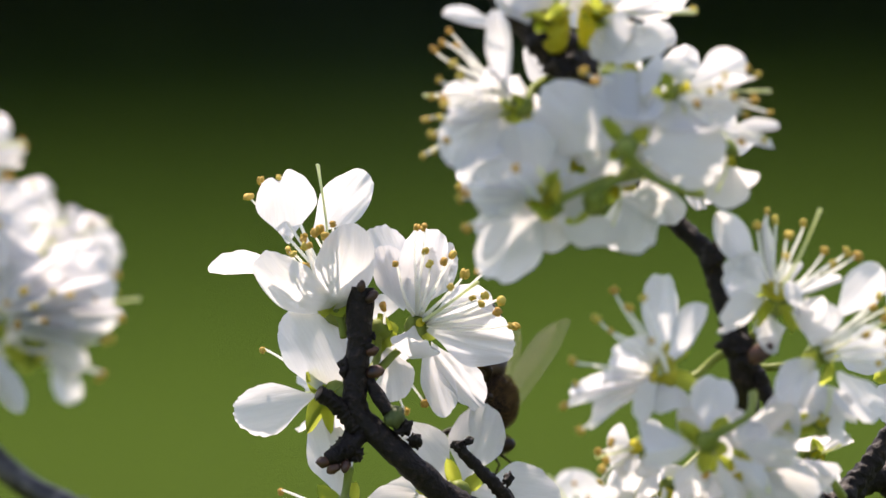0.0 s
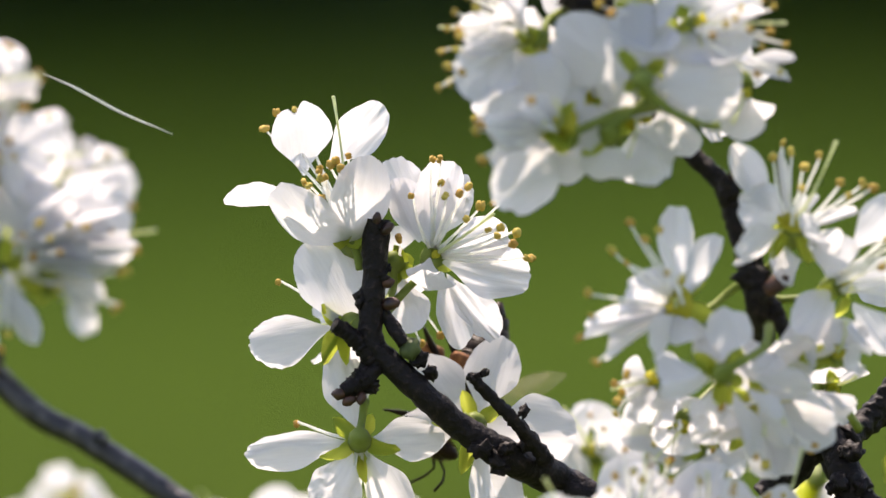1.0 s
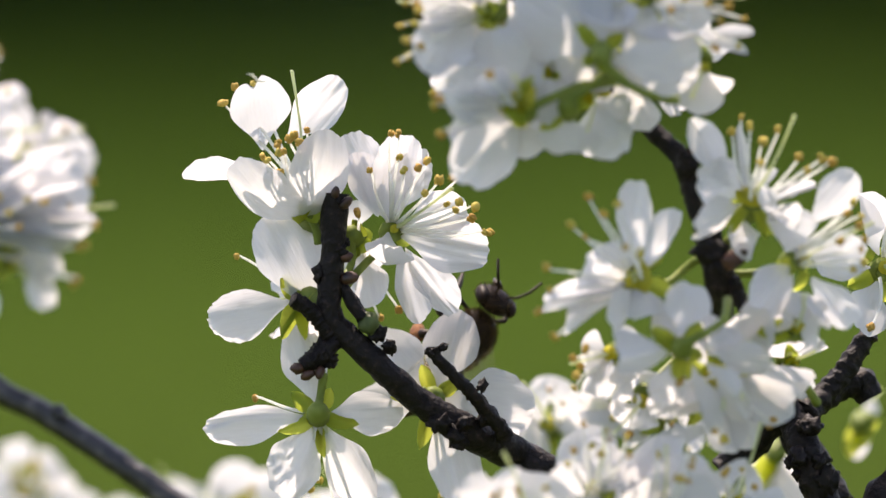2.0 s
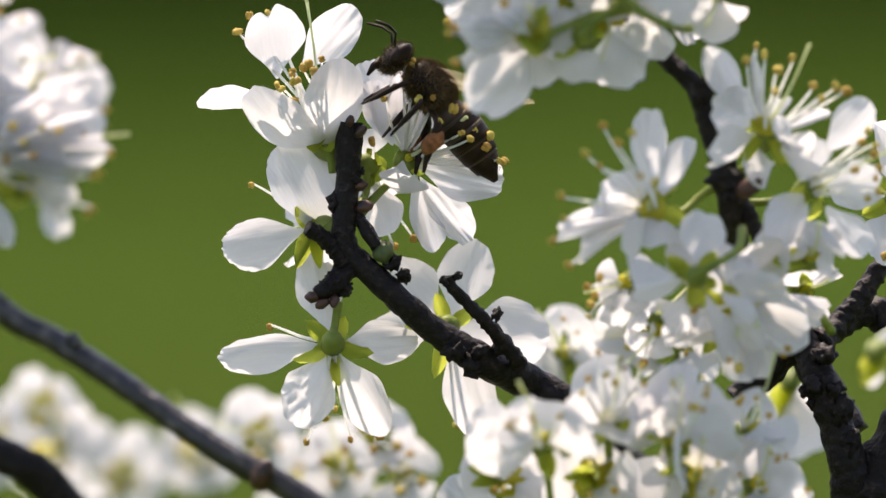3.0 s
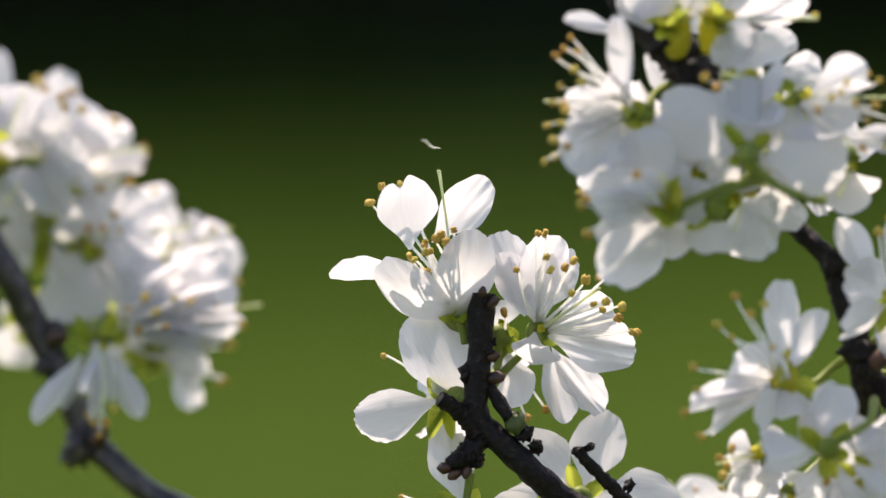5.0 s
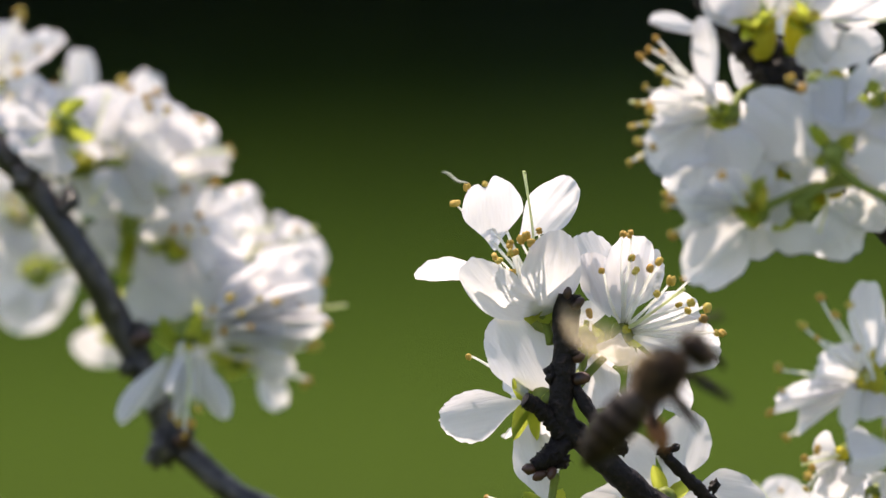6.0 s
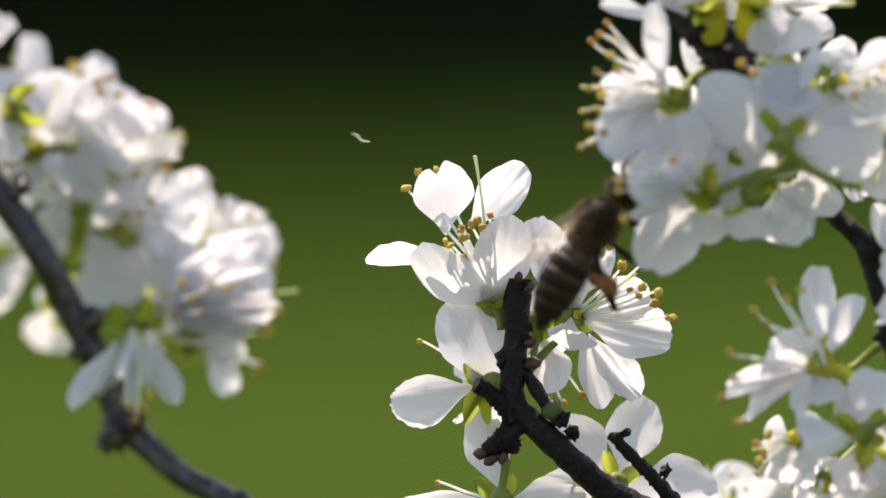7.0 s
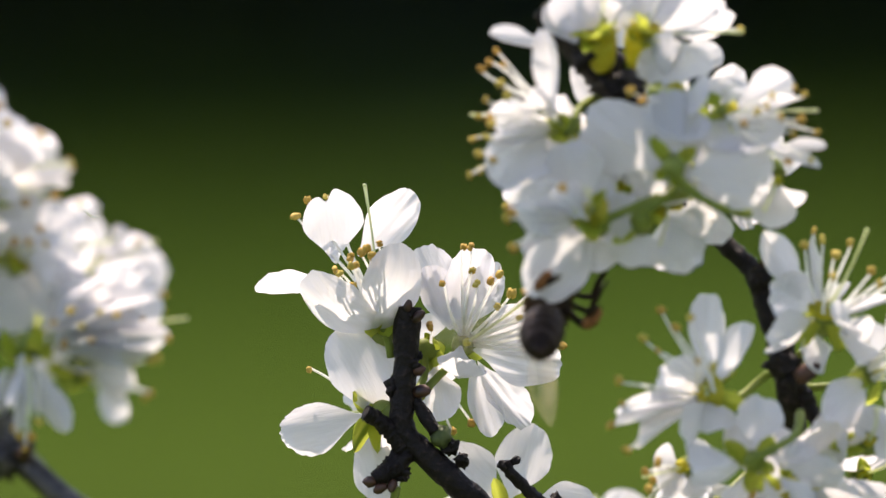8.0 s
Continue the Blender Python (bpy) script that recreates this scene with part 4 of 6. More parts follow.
blossom((14.14, 7.95, -27), (0, 0.15, -0.95), seed=44, group=G,
        petals=[(7, 11.83, -26, 5.8, 0.4, "notched", (13.68, 7.64, -27), (0.1, 0.2, -0.95)), (14.3, 14.01, -26, 4.6, 0.4, "folded", (14.14, 8.41, -27), (-0.21, -0.07, -1.2)), (22.13, 7.48, -26, 5.6, 0.5, "nibbled", (15.23, 7.33, -27), (-0.21, -0.19, -1.21)), (10.88, 5.77, -23, 3.8, 0.4, "notched", None, (-0.23, -0.14, -1.07)), (16.78, 10.43, -24, 3.8, 0.4, "round", None, (-0.02, 0.33, -1.34))],
        stamens=[], sepals=[(12.28, 10.12, -27.5, 1.05), (15.85, 9.35, -27.5, 1.12), (14.45, 6.4, -27.5, 1.12), (12.75, 7.02, -27.2, 0.93)], stalk=[(15.23, 6.09, -27.5), (17.72, 4.69, -27), (19.89, 4.22, -24)], label="white blossom seen from its shaded back")
blossom((14.3, 13.54, -25), (0.1, 0.5, 0.8), seed=45, group=G,
        petals=[(12.28, 17.27, -25, 4, 0.5, "crumpled", None, (0.07, 0.19, 1.25)), (15.23, 17.42, -25, 4.6, 0.5, "crumpled", None, (0.01, 0.41, 1.19)), (16.78, 13.23, -26, 4, 0.5, "round", None, (0.14, 0.43, 0.85)), (12.75, 10.74, -27, 4.2, 0.5, "notched", None, (0.24, 0.13, 1.29)), (15.23, 9.81, -28, 4.4, 0.5, "bowl", None, (0.22, 0.18, 1.17))],
        stamens=[(11.66, 12.92, -28), (10.88, 13.54, -27)], style=(12.13, 14.01, -29), stalk=[(13.68, 13.54, -20), (11.5, 13.23, -17)], cup=0.6)
blossom((18.49, 11.99, -24), (0.75, 0.3, 0.55), seed=46, group=G,
        petals=[(23.15, 14.78, -24, 3.6, 0.4, "narrow", None, (0.26, 0.22, 1.18)), (23.68, 13.17, -27, 1.8, 0.6, "rolled", (19.89, 11.37, -24), (0.12, 0.43, 0.77)), (25.85, 9.44, -25, 1.7, 0.5, "rolled", (21.75, 9.19, -24), (0.03, 0.25, -0.94)), (25.42, 7.79, -25, 1.6, 0.5, "rolled", (21.44, 8.73, -24), (0.22, 0.64, -0.73)), (22.06, 9.81, -28, 4.6, 0.6, "bowl", None, (0.33, 0.04, 1.17)), (18.03, 14.78, -23, 3.6, 0.4, "crumpled", None, (0.35, -0.02, 1.01)), (16.78, 9.19, -27, 4, 0.5, "round", None, (0.31, 0.36, 0.73))],
        stamens=[(20.57, 11.99, -28), (22.38, 11.74, -28), (21.29, 12.55, -27), (23.31, 10.43, -26), (19.58, 11.06, -29), (23.93, 11.37, -26), (23.46, 14.01, -26), (24.24, 13.38, -25), (25.17, 10.43, -26), (24.7, 8.41, -25), (23, 8.26, -27), (21.75, 13.23, -26)], style=(25.11, 12.14, -26), stalk=[(16.78, 11.37, -19), (15.54, 10.43, -16)], cup=0.7)
blossom((21.91, 7.02, -21), (0.2, -0.7, 0.4), seed=47, group=G,
        petals=[(20.67, 3.29, -21, 4.8, 0.5, "notched", (22.06, 7.02, -21), (-0.02, -0.54, 0.73)), (23, 4.53, -19, 3.6, 0.4, "round", None, (0.23, 0.38, -0.69)), (20.2, 6.09, -19, 3.2, 0.4, "folded", None, (0.21, -0.25, 0.83))],
        stamens=[], style=(21.13, 4.53, -23), sepals=[], stalk=[(21.13, 6.71, -18), (19.58, 4.53, -16)])
blossom((7.78, 4.22, -26), (-0.3, 0.5, 0.75), seed=48, group=G,
        petals=[(5.6, 9.81, -27, 4.6, 0.4, "round", None, (-0.02, 0.36, -0.72)), (1.88, 5.15, -28, 4.4, 0.5, "crumpled", None, (-0.34, 0.08, 0.76)), (2.34, 3.29, -27, 3.2, 0.5, "crumpled", None, (-0.39, 0.19, 1.29)), (4.67, 5.77, -30, 3.4, 0.5, "folded", None, (-0.33, 0.17, 0.78)), (9.02, 7.33, -26, 2.6, 0.4, "narrow", None, (-0.17, 0.4, 0.84))],
        stamens=[(1.88, 1.74, -28), (1.25, 3.91, -29), (5.6, 6.09, -31), (1.56, 4.53, -29)], style=(7.47, 6.09, -31), sepals=[(6.53, 4.53, -28, 1.24), (8.71, 6.09, -28, 0.99), (7.16, 2.98, -29, 1.36), (8.09, 2.67, -29, 1.24)], stalk=[(9.33, 3.29, -24), (12.75, 5.15, -22), (15.23, 5.77, -21)], cup=1.5)
blossom((8.21, 3.21, -25), (-0.2, -0.2, -0.9), seed=49, group=G,
        petals=[(3.49, -2.57, -25, 6, 0.35, "notched", (7.75, 2.91, -25), (-0.26, 0.5, -0.7)), (2.43, 0.93, -24, 4.2, 0.5, "crumpled", None, (-0.12, -0.13, -1)), (8.36, -0.28, -22, 3.6, 0.4, "round", None, (-0.04, 0.67, -0.79)), (5.47, 2.15, -23, 4, 0.4, "folded", None, (0.02, -0.25, -0.93))],
        stamens=[(2.73, -1.81, -22), (4.41, -1.5, -22)], sepals=[(7.14, 3.67, -26, 1.24), (8.81, 4.28, -26, 1.36), (7.6, 2.15, -26, 1.24), (6.99, 4.58, -26, 1.12)], stalk=[(10.03, 4.28, -26), (12.16, 5.19, -25), (14.59, 6.1, -24)], label="white blossom seen from its shaded back")
blossom((11.7, 3.36, -24), (0.1, -0.4, -0.85), seed=50, group=G,
        petals=[(10.03, 5.95, -24.5, 3.8, 0.5, "round", (10.03, 2.15, -25), (-0.2, -0.34, -1.33)), (11.55, -0.04, -24, 4.6, 0.4, "notched", (11.55, 3.06, -24), (-0.2, -0.34, -1.13)), (15.96, 0.02, -23, 4.4, 0.4, "crumpled", (13.68, 3.67, -24), (-0.2, -0.46, -0.81)), (17.39, 2.6, -23, 4, 0.4, "crumpled", (13.68, 4.28, -24), (0.03, 0.41, -0.79)), (11.25, 6.1, -22, 2.8, 0.4, "round", None, (0.21, -0.43, -0.8))],
        stamens=[], sepals=[(12.62, 4.88, -25, 1.12), (10.94, 3.67, -25.5, 1.12), (9.42, 1.84, -25, 0.99), (13.07, 3.97, -25, 0.99)], stalk=[(13.98, 5.8, -25), (14.59, 6.71, -24), (16.11, 5.49, -23)], label="white blossom seen from its shaded back")
blossom((6.38, 10.05, -20), (-0.2, 0.3, 0.9), seed=51, group=G,
        petals=[(6.38, 7.32, -22, 5, 0.4, "round", (6.08, 10.05, -20), (0.1, -0.01, 0.83)), (4.56, 5.8, -21, 4.4, 0.5, "notched", None, (-0.14, 0.3, 1.11)), (2.43, 6.1, -20, 4, 0.5, "crumpled", None, (-0.27, 0.56, -0.72)), (3.65, 7.93, -20, 4, 0.5, "round", None, (-0.3, 0.14, 1.26))],
        stamens=[(1.82, 4.28, -21), (1.21, 4.88, -20)], sepals=[(5.47, 10.51, -22, 1.49), (5.01, 10.05, -22, 1.24)], stalk=[(7.9, 11.57, -17)], count=3)
blossom((9.95, 10.43, -17), (-0.1, 0.1, 0.95), seed=160, group=G, size=5, count=0, label="white blossom crowded in the midst of its cluster")
blossom((16.47, 10.43, -16), (0.3, 0.1, 0.9), seed=161, group=G, size=5, count=0, label="white blossom crowded in the midst of its cluster")
blossom((5.6, 7.64, -17), (-0.5, 0, 0.8), seed=162, group=G, size=5, count=0, label="white blossom crowded in the midst of its cluster")
blossom((13.68, 5.15, -18), (0.1, -0.4, 0.85), seed=163, group=G, size=5, count=0, label="white blossom crowded in the midst of its cluster")
blossom((12.13, 16.02, -16), (0.1, 0.5, 0.8), seed=164, group=G, size=5, count=0, label="white blossom crowded in the midst of its cluster")
blossom((9.64, 7.02, -18), (-0.1, -0.2, 0.95), seed=165, group=G, size=5, count=0, label="white blossom crowded in the midst of its cluster")
blossom((18.34, 8.26, -15), (0.4, -0.2, 0.85), seed=166, group=G, size=5, count=0, label="white blossom crowded in the midst of its cluster")

# dense blossom on the upright branch
G = "blossoms on the upright branch"
blossom((16.66, -9.7, -19), (-0.45, 0.2, 0.85), seed=21, group=G,
        petals=[(16.89, -1.76, -20, 3.16, 0.3, "narrow", None, (-0.18, 0.29, -0.78)), (20.23, -4.07, -19, 2.65, 0.5, "narrow", None, (-0.05, 0.58, -0.59)), (13.12, -7.75, -21, 4.28, 0.5, "crumpled", None, (-0.35, 0.1, 0.93)), (9.58, -11.23, -22, 2.65, 0.7, "rolled", None, (-0.06, 0.31, 1.29)), (9.64, -12.07, -20, 2.24, 0.6, "rolled", None, (-0.02, 0.4, -0.68)), (11.09, -13.88, -21, 2.45, 0.6, "rolled", None, (-0.23, 0.64, -0.96)), (15.07, -13.46, -23, 3.67, 0.5, "round", None, (0, 0.52, -0.6)), (17.72, -12.49, -22, 3.47, 0.5, "nibbled", None, (-0.17, 0.28, -0.67))],
        stamens=[(11.73, -5.24, -24), (13.26, -3.23, -23), (9.92, -8.73, -25), (10.2, -10.43, -25), (9.36, -11.99, -25), (10.61, -14.02, -25), (15.49, -3.85, -25), (16.05, -7.19, -27), (12.98, -6.36, -24), (17.16, -7.47, -27), (14.24, -4.41, -23)], style=(16.61, -9.14, -26), stalk=[(19.12, -9.98, -15), (21.07, -8.31, -14), (22.46, -7.75, -15)], cup=1.6, label="white blossom with a narrow upright petal and spread stamens")
blossom((25.81, -3.43, -18), (0.15, 0.75, 0.6), seed=22, group=G,
        petals=[(21.12, 2.84, -18, 2.86, 0.4, "narrow", (24.13, -2.45, -18), (-0.03, 0.27, 0.75)), (21.62, -1.34, -19, 4.08, 0.5, "crumpled", None, (-0.05, 0.13, 1.1)), (21.21, -5.94, -21, 4.28, 0.4, "notched", (24.97, -3.85, -18), (-0.12, 0.66, -0.66)), (28.04, -4.41, -21, 4.08, 0.5, "crumpled", None, (-0.06, 0.65, -1.01)), (30.82, -2.18, -19, 1.73, 0.5, "rolled", (26.92, -3.57, -18), (-0.13, 0.21, 0.87)), (27.76, -1.06, -16, 1.53, 0.5, "rolled", (26.36, -2.73, -18), (0.1, 0.3, -0.59)), (24.69, 2.28, -17, 1.53, 0.5, "rolled", (25.25, -2.45, -18), (0.09, 0.51, -0.96))],
        stamens=[(24.97, 2.95, -19), (25.58, 2.28, -18), (24.13, 1.73, -18), (26.64, 1.17, -19), (27.76, 2.01, -19), (29.37, -0.22, -20), (31.1, -0.17, -20), (31.8, -0.5, -20), (26.36, -0.5, -22), (29.99, -1.06, -21)], style=(29.01, 2.98, -20), stalk=[(24.97, -5.52, -15), (23.3, -7.19, -14)], cup=1.2, label="white blossom with stamens fanned upwards and a green style")
blossom((29.57, -7.89, -17), (0.75, 0.2, 0.55), seed=23, group=G,
        petals=[(23.99, -6.64, -18, 3.47, 0.5, "crumpled", (26.36, -6.08, -17), (0.16, -0, 1.16)), (26.36, -11.93, -21, 3.67, 0.4, "notched", (28.87, -8.03, -17), (0.2, 0.42, -0.68)), (27.2, -4.41, -20, 4.69, 0.5, "folded", None, (0.39, 0.36, 0.98)), (33.75, -1.34, -17, 3.47, 0.4, "narrow", (30.27, -5.24, -17), (0.36, 0.41, -1)), (29.01, -4.13, -17, 3.47, 0.4, "round", None, (0.26, 0.44, -0.63)), (33.61, -13.05, -19, 3.26, 0.4, "narrow", (30.27, -9.42, -17), (0.1, 0.35, -0.93)), (34.73, -7.75, -16, 3.88, 0.4, "notched", None, (0.29, 0.24, 0.78))],
        stamens=[(33.61, -3.57, -20), (34.17, -4.68, -20), (34.03, -5.52, -21), (34.45, -6.36, -21), (34.17, -7.19, -21), (34.31, -8.31, -21), (33.05, -4.41, -20), (33.61, -8.87, -21), (32.5, -6.64, -23)], style=(35, -5.24, -20), stalk=[(27.48, -8.87, -13), (24.13, -9.14, -12), (23.02, -8.31, -13)])
blossom((29.15, -13.33, -18), (0.1, 0.3, 0.9), seed=24, group=G,
        petals=[(27.76, -13.05, -20, 3.06, 0.5, "folded", None, (-0.08, 0.66, -0.65)), (31.52, -11.1, -20, 3.47, 0.6, "curled", None, (0.12, 0.09, 0.9)), (29.71, -10.54, -18, 4.28, 0.5, "crumpled", None, (0.04, -0.11, 0.91)), (28.04, -10.82, -17, 4.08, 0.5, "round", None, (-0.07, 0.39, 1.27)), (30.82, -14.44, -20, 3.67, 0.5, "folded", None, (0.02, 0.46, -0.98))],
        stamens=[], sepals=[(26.36, -13.6, -20, 1.56), (25.53, -14.16, -19, 1.43)], stalk=[(27.48, -12.77, -13), (25.25, -11.65, -12), (24.13, -10.54, -14)])
blossom((20.34, -14.91, -23), (0.05, -0.1, -0.95), seed=25, group=G,
        petals=[(15.32, -15.97, -26, 3.88, 0.5, "folded", (19.46, -15.12, -23.5), (0, 0.55, -0.75)), (20.92, -9.52, -22, 3.67, 0.4, "notched", (20.52, -14.05, -23), (0.1, 0.28, -0.75)), (18.52, -11.92, -20, 3.06, 0.4, "folded", None, (0.2, -0.32, -1.03)), (27.33, -16.32, -22, 3.06, 0.4, "notched", (22.79, -15.12, -23), (0.05, 0.45, -0.8)), (25.19, -14.32, -21, 2.65, 0.4, "crumpled", (22.26, -14.59, -23), (0.03, -0.05, -1.1)), (22.79, -21.52, -22, 2.65, 0.4, "folded", (21.19, -16.19, -23), (0.05, 0.45, -0.8)), (25.19, -20.72, -21, 2.45, 0.4, "nibbled", (23.06, -16.72, -23), (0.05, 0.45, -0.8)), (24.79, -18.59, -24, 2.24, 0.5, "folded", (22.26, -15.92, -23.5), (0.05, 0.45, -0.8)), (18.79, -19.39, -21, 2.86, 0.5, "crumpled", (19.59, -15.92, -23), (0.05, 0.45, -0.8)), (20.92, -20.19, -20, 2.45, 0.4, "curled", (20.52, -16.99, -22), (0.05, 0.45, -0.8))],
        stamens=[], sepals=[(17.85, -13.25, -24.5, 1.23), (21.99, -12.85, -24.2, 1.17), (19.99, -17.39, -24.5, 1.23), (21.99, -15.65, -24, 1.1), (19.06, -14.45, -24.6, 1.17)], stalk=[(21.99, -13.79, -25), (23.59, -12.72, -23), (23.86, -11.12, -20)], label="white blossom seen from its olive-green calyx")
blossom((24.39, -16.46, -17), (0.3, -0.3, 0.85), seed=30, group=G, stalk=[(24.92, -15.39, -12), (23.59, -11.65, -9)], size=5.4, openness=80, count=3)
blossom((23.06, -16.99, -18), (0.1, -0.2, 0.95), seed=31, group=G, stalk=[(23.59, -15.92, -13), (23.59, -11.65, -10)], size=5.4, openness=80, count=3)
blossom((15.05, -15.25, -15), (-0.6, 0.1, 0.7), seed=33, group=G,
        petals=[(12.71, -14.27, -15, 2.45, 0.5, "narrow", None, (-0.33, 0.21, 1.04)), (12.79, -16.59, -15, 2.65, 0.5, "crumpled", None, (-0.27, -0.2, 0.8)), (13.19, -18.46, -15, 2.86, 0.5, "folded", None, (0.02, 0.24, -0.68)), (17.05, -13.92, -14, 2.86, 0.5, "crumpled", None, (-0.27, 0.24, -0.68)), (16.52, -17.39, -16, 2.86, 0.5, "folded", None, (-0.1, 0.3, 0.95)), (14.52, -17.26, -17, 2.24, 0.5, "rolled", None, (-0.57, 0.29, 0.85))],
        stamens=[(11.91, -15.71, -17), (12.17, -17.04, -17), (12.07, -17.92, -17), (12.92, -14.99, -17), (12.52, -16.19, -16)], style=(11.85, -16.05, -16), sepals=[], stalk=[(17.19, -15.39, -11), (21.46, -13.52, -7)])
blossom((17.32, -18.72, -14), (-0.2, -0.4, 0.85), seed=34, group=G,
        petals=[(14.92, -18.06, -15, 2.86, 0.5, "curled", None, (-0.24, 0.65, -0.89)), (15.45, -20.59, -14, 3.26, 0.5, "crumpled", None, (0.07, 0.64, -0.75)), (18.26, -20.99, -14, 3.06, 0.5, "folded", None, (-0.11, -0.43, 0.86)), (19.46, -18.06, -14, 2.86, 0.5, "crumpled", None, (0.07, 0.42, -0.59)), (17.59, -16.59, -13, 2.86, 0.5, "folded", None, (-0.17, -0.06, 1.09)), (16.65, -19.39, -17, 2.04, 0.5, "rolled", None, (0.02, 0.37, -0.88))],
        stamens=[(16.39, -21.52, -16)], sepals=[], stalk=[(18.26, -17.26, -10), (21.72, -14.05, -6)])
blossom((22.26, -18.59, -12), (0.1, -0.4, 0.85), seed=36, group=G,
        petals=[(20.92, -21.26, -12, 3.06, 0.5, "crumpled", None, (0.27, -0.09, 1.35)), (24.12, -20.72, -12, 3.26, 0.5, "folded", None, (-0.15, 0.36, -0.67)), (25.19, -18.06, -12, 2.86, 0.5, "crumpled", None, (-0.19, 0.05, 0.84)), (22.26, -16.46, -11, 3.06, 0.5, "folded", None, (-0.11, 0.52, -0.77)), (20.39, -18.86, -12, 2.65, 0.5, "narrow", None, (0.13, -0.17, 1.02))],
        stamens=[], sepals=[(21.06, -20.72, -14, 1.3)], stalk=[(22.79, -17.26, -8), (23.32, -14.05, -4)])
blossom((28.66, -15.92, -9), (0.3, -0.3, 0.8), seed=38, group=G,
        petals=[(27.86, -14.59, -11, 3.67, 0.5, "round", None, (0.1, 0.63, -0.89)), (31.06, -14.05, -9, 1.63, 0.5, "rolled", None, (0.14, 0.66, -0.94)), (31.59, -14.72, -9, 1.53, 0.5, "rolled", None, (-0.08, 0.48, -0.75)), (29.73, -18.86, -10, 1.53, 0.5, "rolled", None, (-0.05, 0.49, -0.74)), (30.53, -18.06, -9, 1.63, 0.5, "rolled", None, (0.28, -0.4, 1.04)), (27.06, -19.92, -9, 3.26, 0.4, "notched", (27.59, -16.99, -9), (0.41, -0.25, 1.25))],
        stamens=[], style=(30.53, -15.12, -11), sepals=[(29.06, -16.19, -12, 1.43), (28.66, -14.85, -12, 1.17)], stalk=[(29.73, -17.52, -11), (30.79, -19.12, -10)])
blossom((35.86, -8.72, 1), (0.35, 0.2, 0.9), seed=140, group=G, size=5.2, count=6, cup=0.5)
blossom((27.59, -22.59, 33), (-0.1, 0.3, -0.9), seed=39, group=G,
        petals=[(28.13, -29.13, 35, 6.73, 0.3, "nibbled", (27.59, -23.12, 33), (0.18, 0.37, -1.04)), (25.99, -24.99, 37, 4.08, 0.4, "crumpled", None, (-0.33, 0.25, -1.32)), (29.99, -24.99, 38, 4.49, 0.4, "folded", None, (0.01, -0.07, -0.96))],
        stamens=[], sepals=[(26.53, -24.99, 33, 1.56), (25.19, -27.66, 34, 1.95), (28.66, -22.32, 33, 1.43)], stalk=[(28.39, -21.26, 31)], label="soft white blossom beyond the gnarled branch")
blossom((34.26, -20.46, 37), (0.1, 0.2, -0.9), seed=40, group=G,
        petals=[(33.73, -23.39, 39, 2.65, 0.3, "rolled", None, (0.23, 0.27, -0.98)), (35.06, -18.86, 39, 2.45, 0.3, "rolled", None, (0.31, 0.17, -0.84))],
        stamens=[], sepals=[(33.73, -22.59, 37, 1.95), (35.06, -21.26, 37, 1.95), (33.19, -23.12, 38, 1.69)], stalk=[(35.06, -20.19, 34)], label="soft white blossom beyond the gnarled branch")

# blossom below and behind the main branch
G = "blossoms on the low spray"
blossom((13.62, -25.75, -22), (0, 0.75, 0.6), seed=90, group=G,
        petals=[(12.48, -20.92, -20, 5.28, 0.4, "round", None, (0.14, 0.32, -0.88)), (15.89, -22.91, -21, 6.24, 0.4, "crumpled", None, (0.17, 0.66, -0.68)), (9.64, -25.75, -24, 5.52, 0.4, "bowl", None, (0.19, 0.44, -1.02)), (14.47, -27.74, -26, 6, 0.5, "folded", None, (0.26, 0.17, 0.67)), (17.31, -25.18, -23, 5.52, 0.5, "crumpled", None, (0.25, 0.14, 1.1))],
        stamens=[(14.56, -21.3, -26), (14.76, -21.92, -26), (13.5, -22.41, -26), (12.01, -22.79, -26), (11.52, -23.77, -26), (12.83, -20.76, -24), (16.34, -23.03, -25), (14.11, -22.91, -26), (16.09, -21.67, -23)], sepals=[(12.63, -27.97, -25, 1), (16.58, -26.99, -24, 1.1)], label="bright white blossom with orange anthers on the low spray", pollen=0.8)
blossom((18.81, -27.48, -23), (0.1, 0.75, 0.6), seed=91, group=G,
        petals=[(17.1, -23.5, -22, 5.52, 0.5, "crumpled", None, (-0.06, 0.28, -0.81)), (19.66, -21.51, -22, 6, 0.4, "folded", None, (0.13, 0.63, -0.85)), (23.07, -24.07, -23, 6, 0.4, "notched", None, (0.03, 0.54, -0.67)), (23.64, -26.63, -25, 6, 0.5, "notched", None, (-0.01, 0.64, -0.99)), (16.25, -25.77, -25, 5.52, 0.5, "crumpled", None, (-0, 0.33, -0.73)), (19.09, -29.75, -27, 6, 0.5, "round", None, (0.24, 0.47, -0.83))],
        stamens=[(18.56, -22.91, -26), (20.91, -22.54, -26), (21.28, -23.4, -27), (21.16, -23.9, -27), (20.41, -25.01, -28), (20.04, -24.76, -28), (20.91, -25.01, -28), (18.56, -23.16, -25)], sepals=[(16.58, -26.99, -25, 1.2), (19.67, -28.47, -26, 1.1), (18.56, -29.7, -26, 1.1)], label="bright white blossom with orange anthers on the low spray", pollen=0.8, cup=1.2)
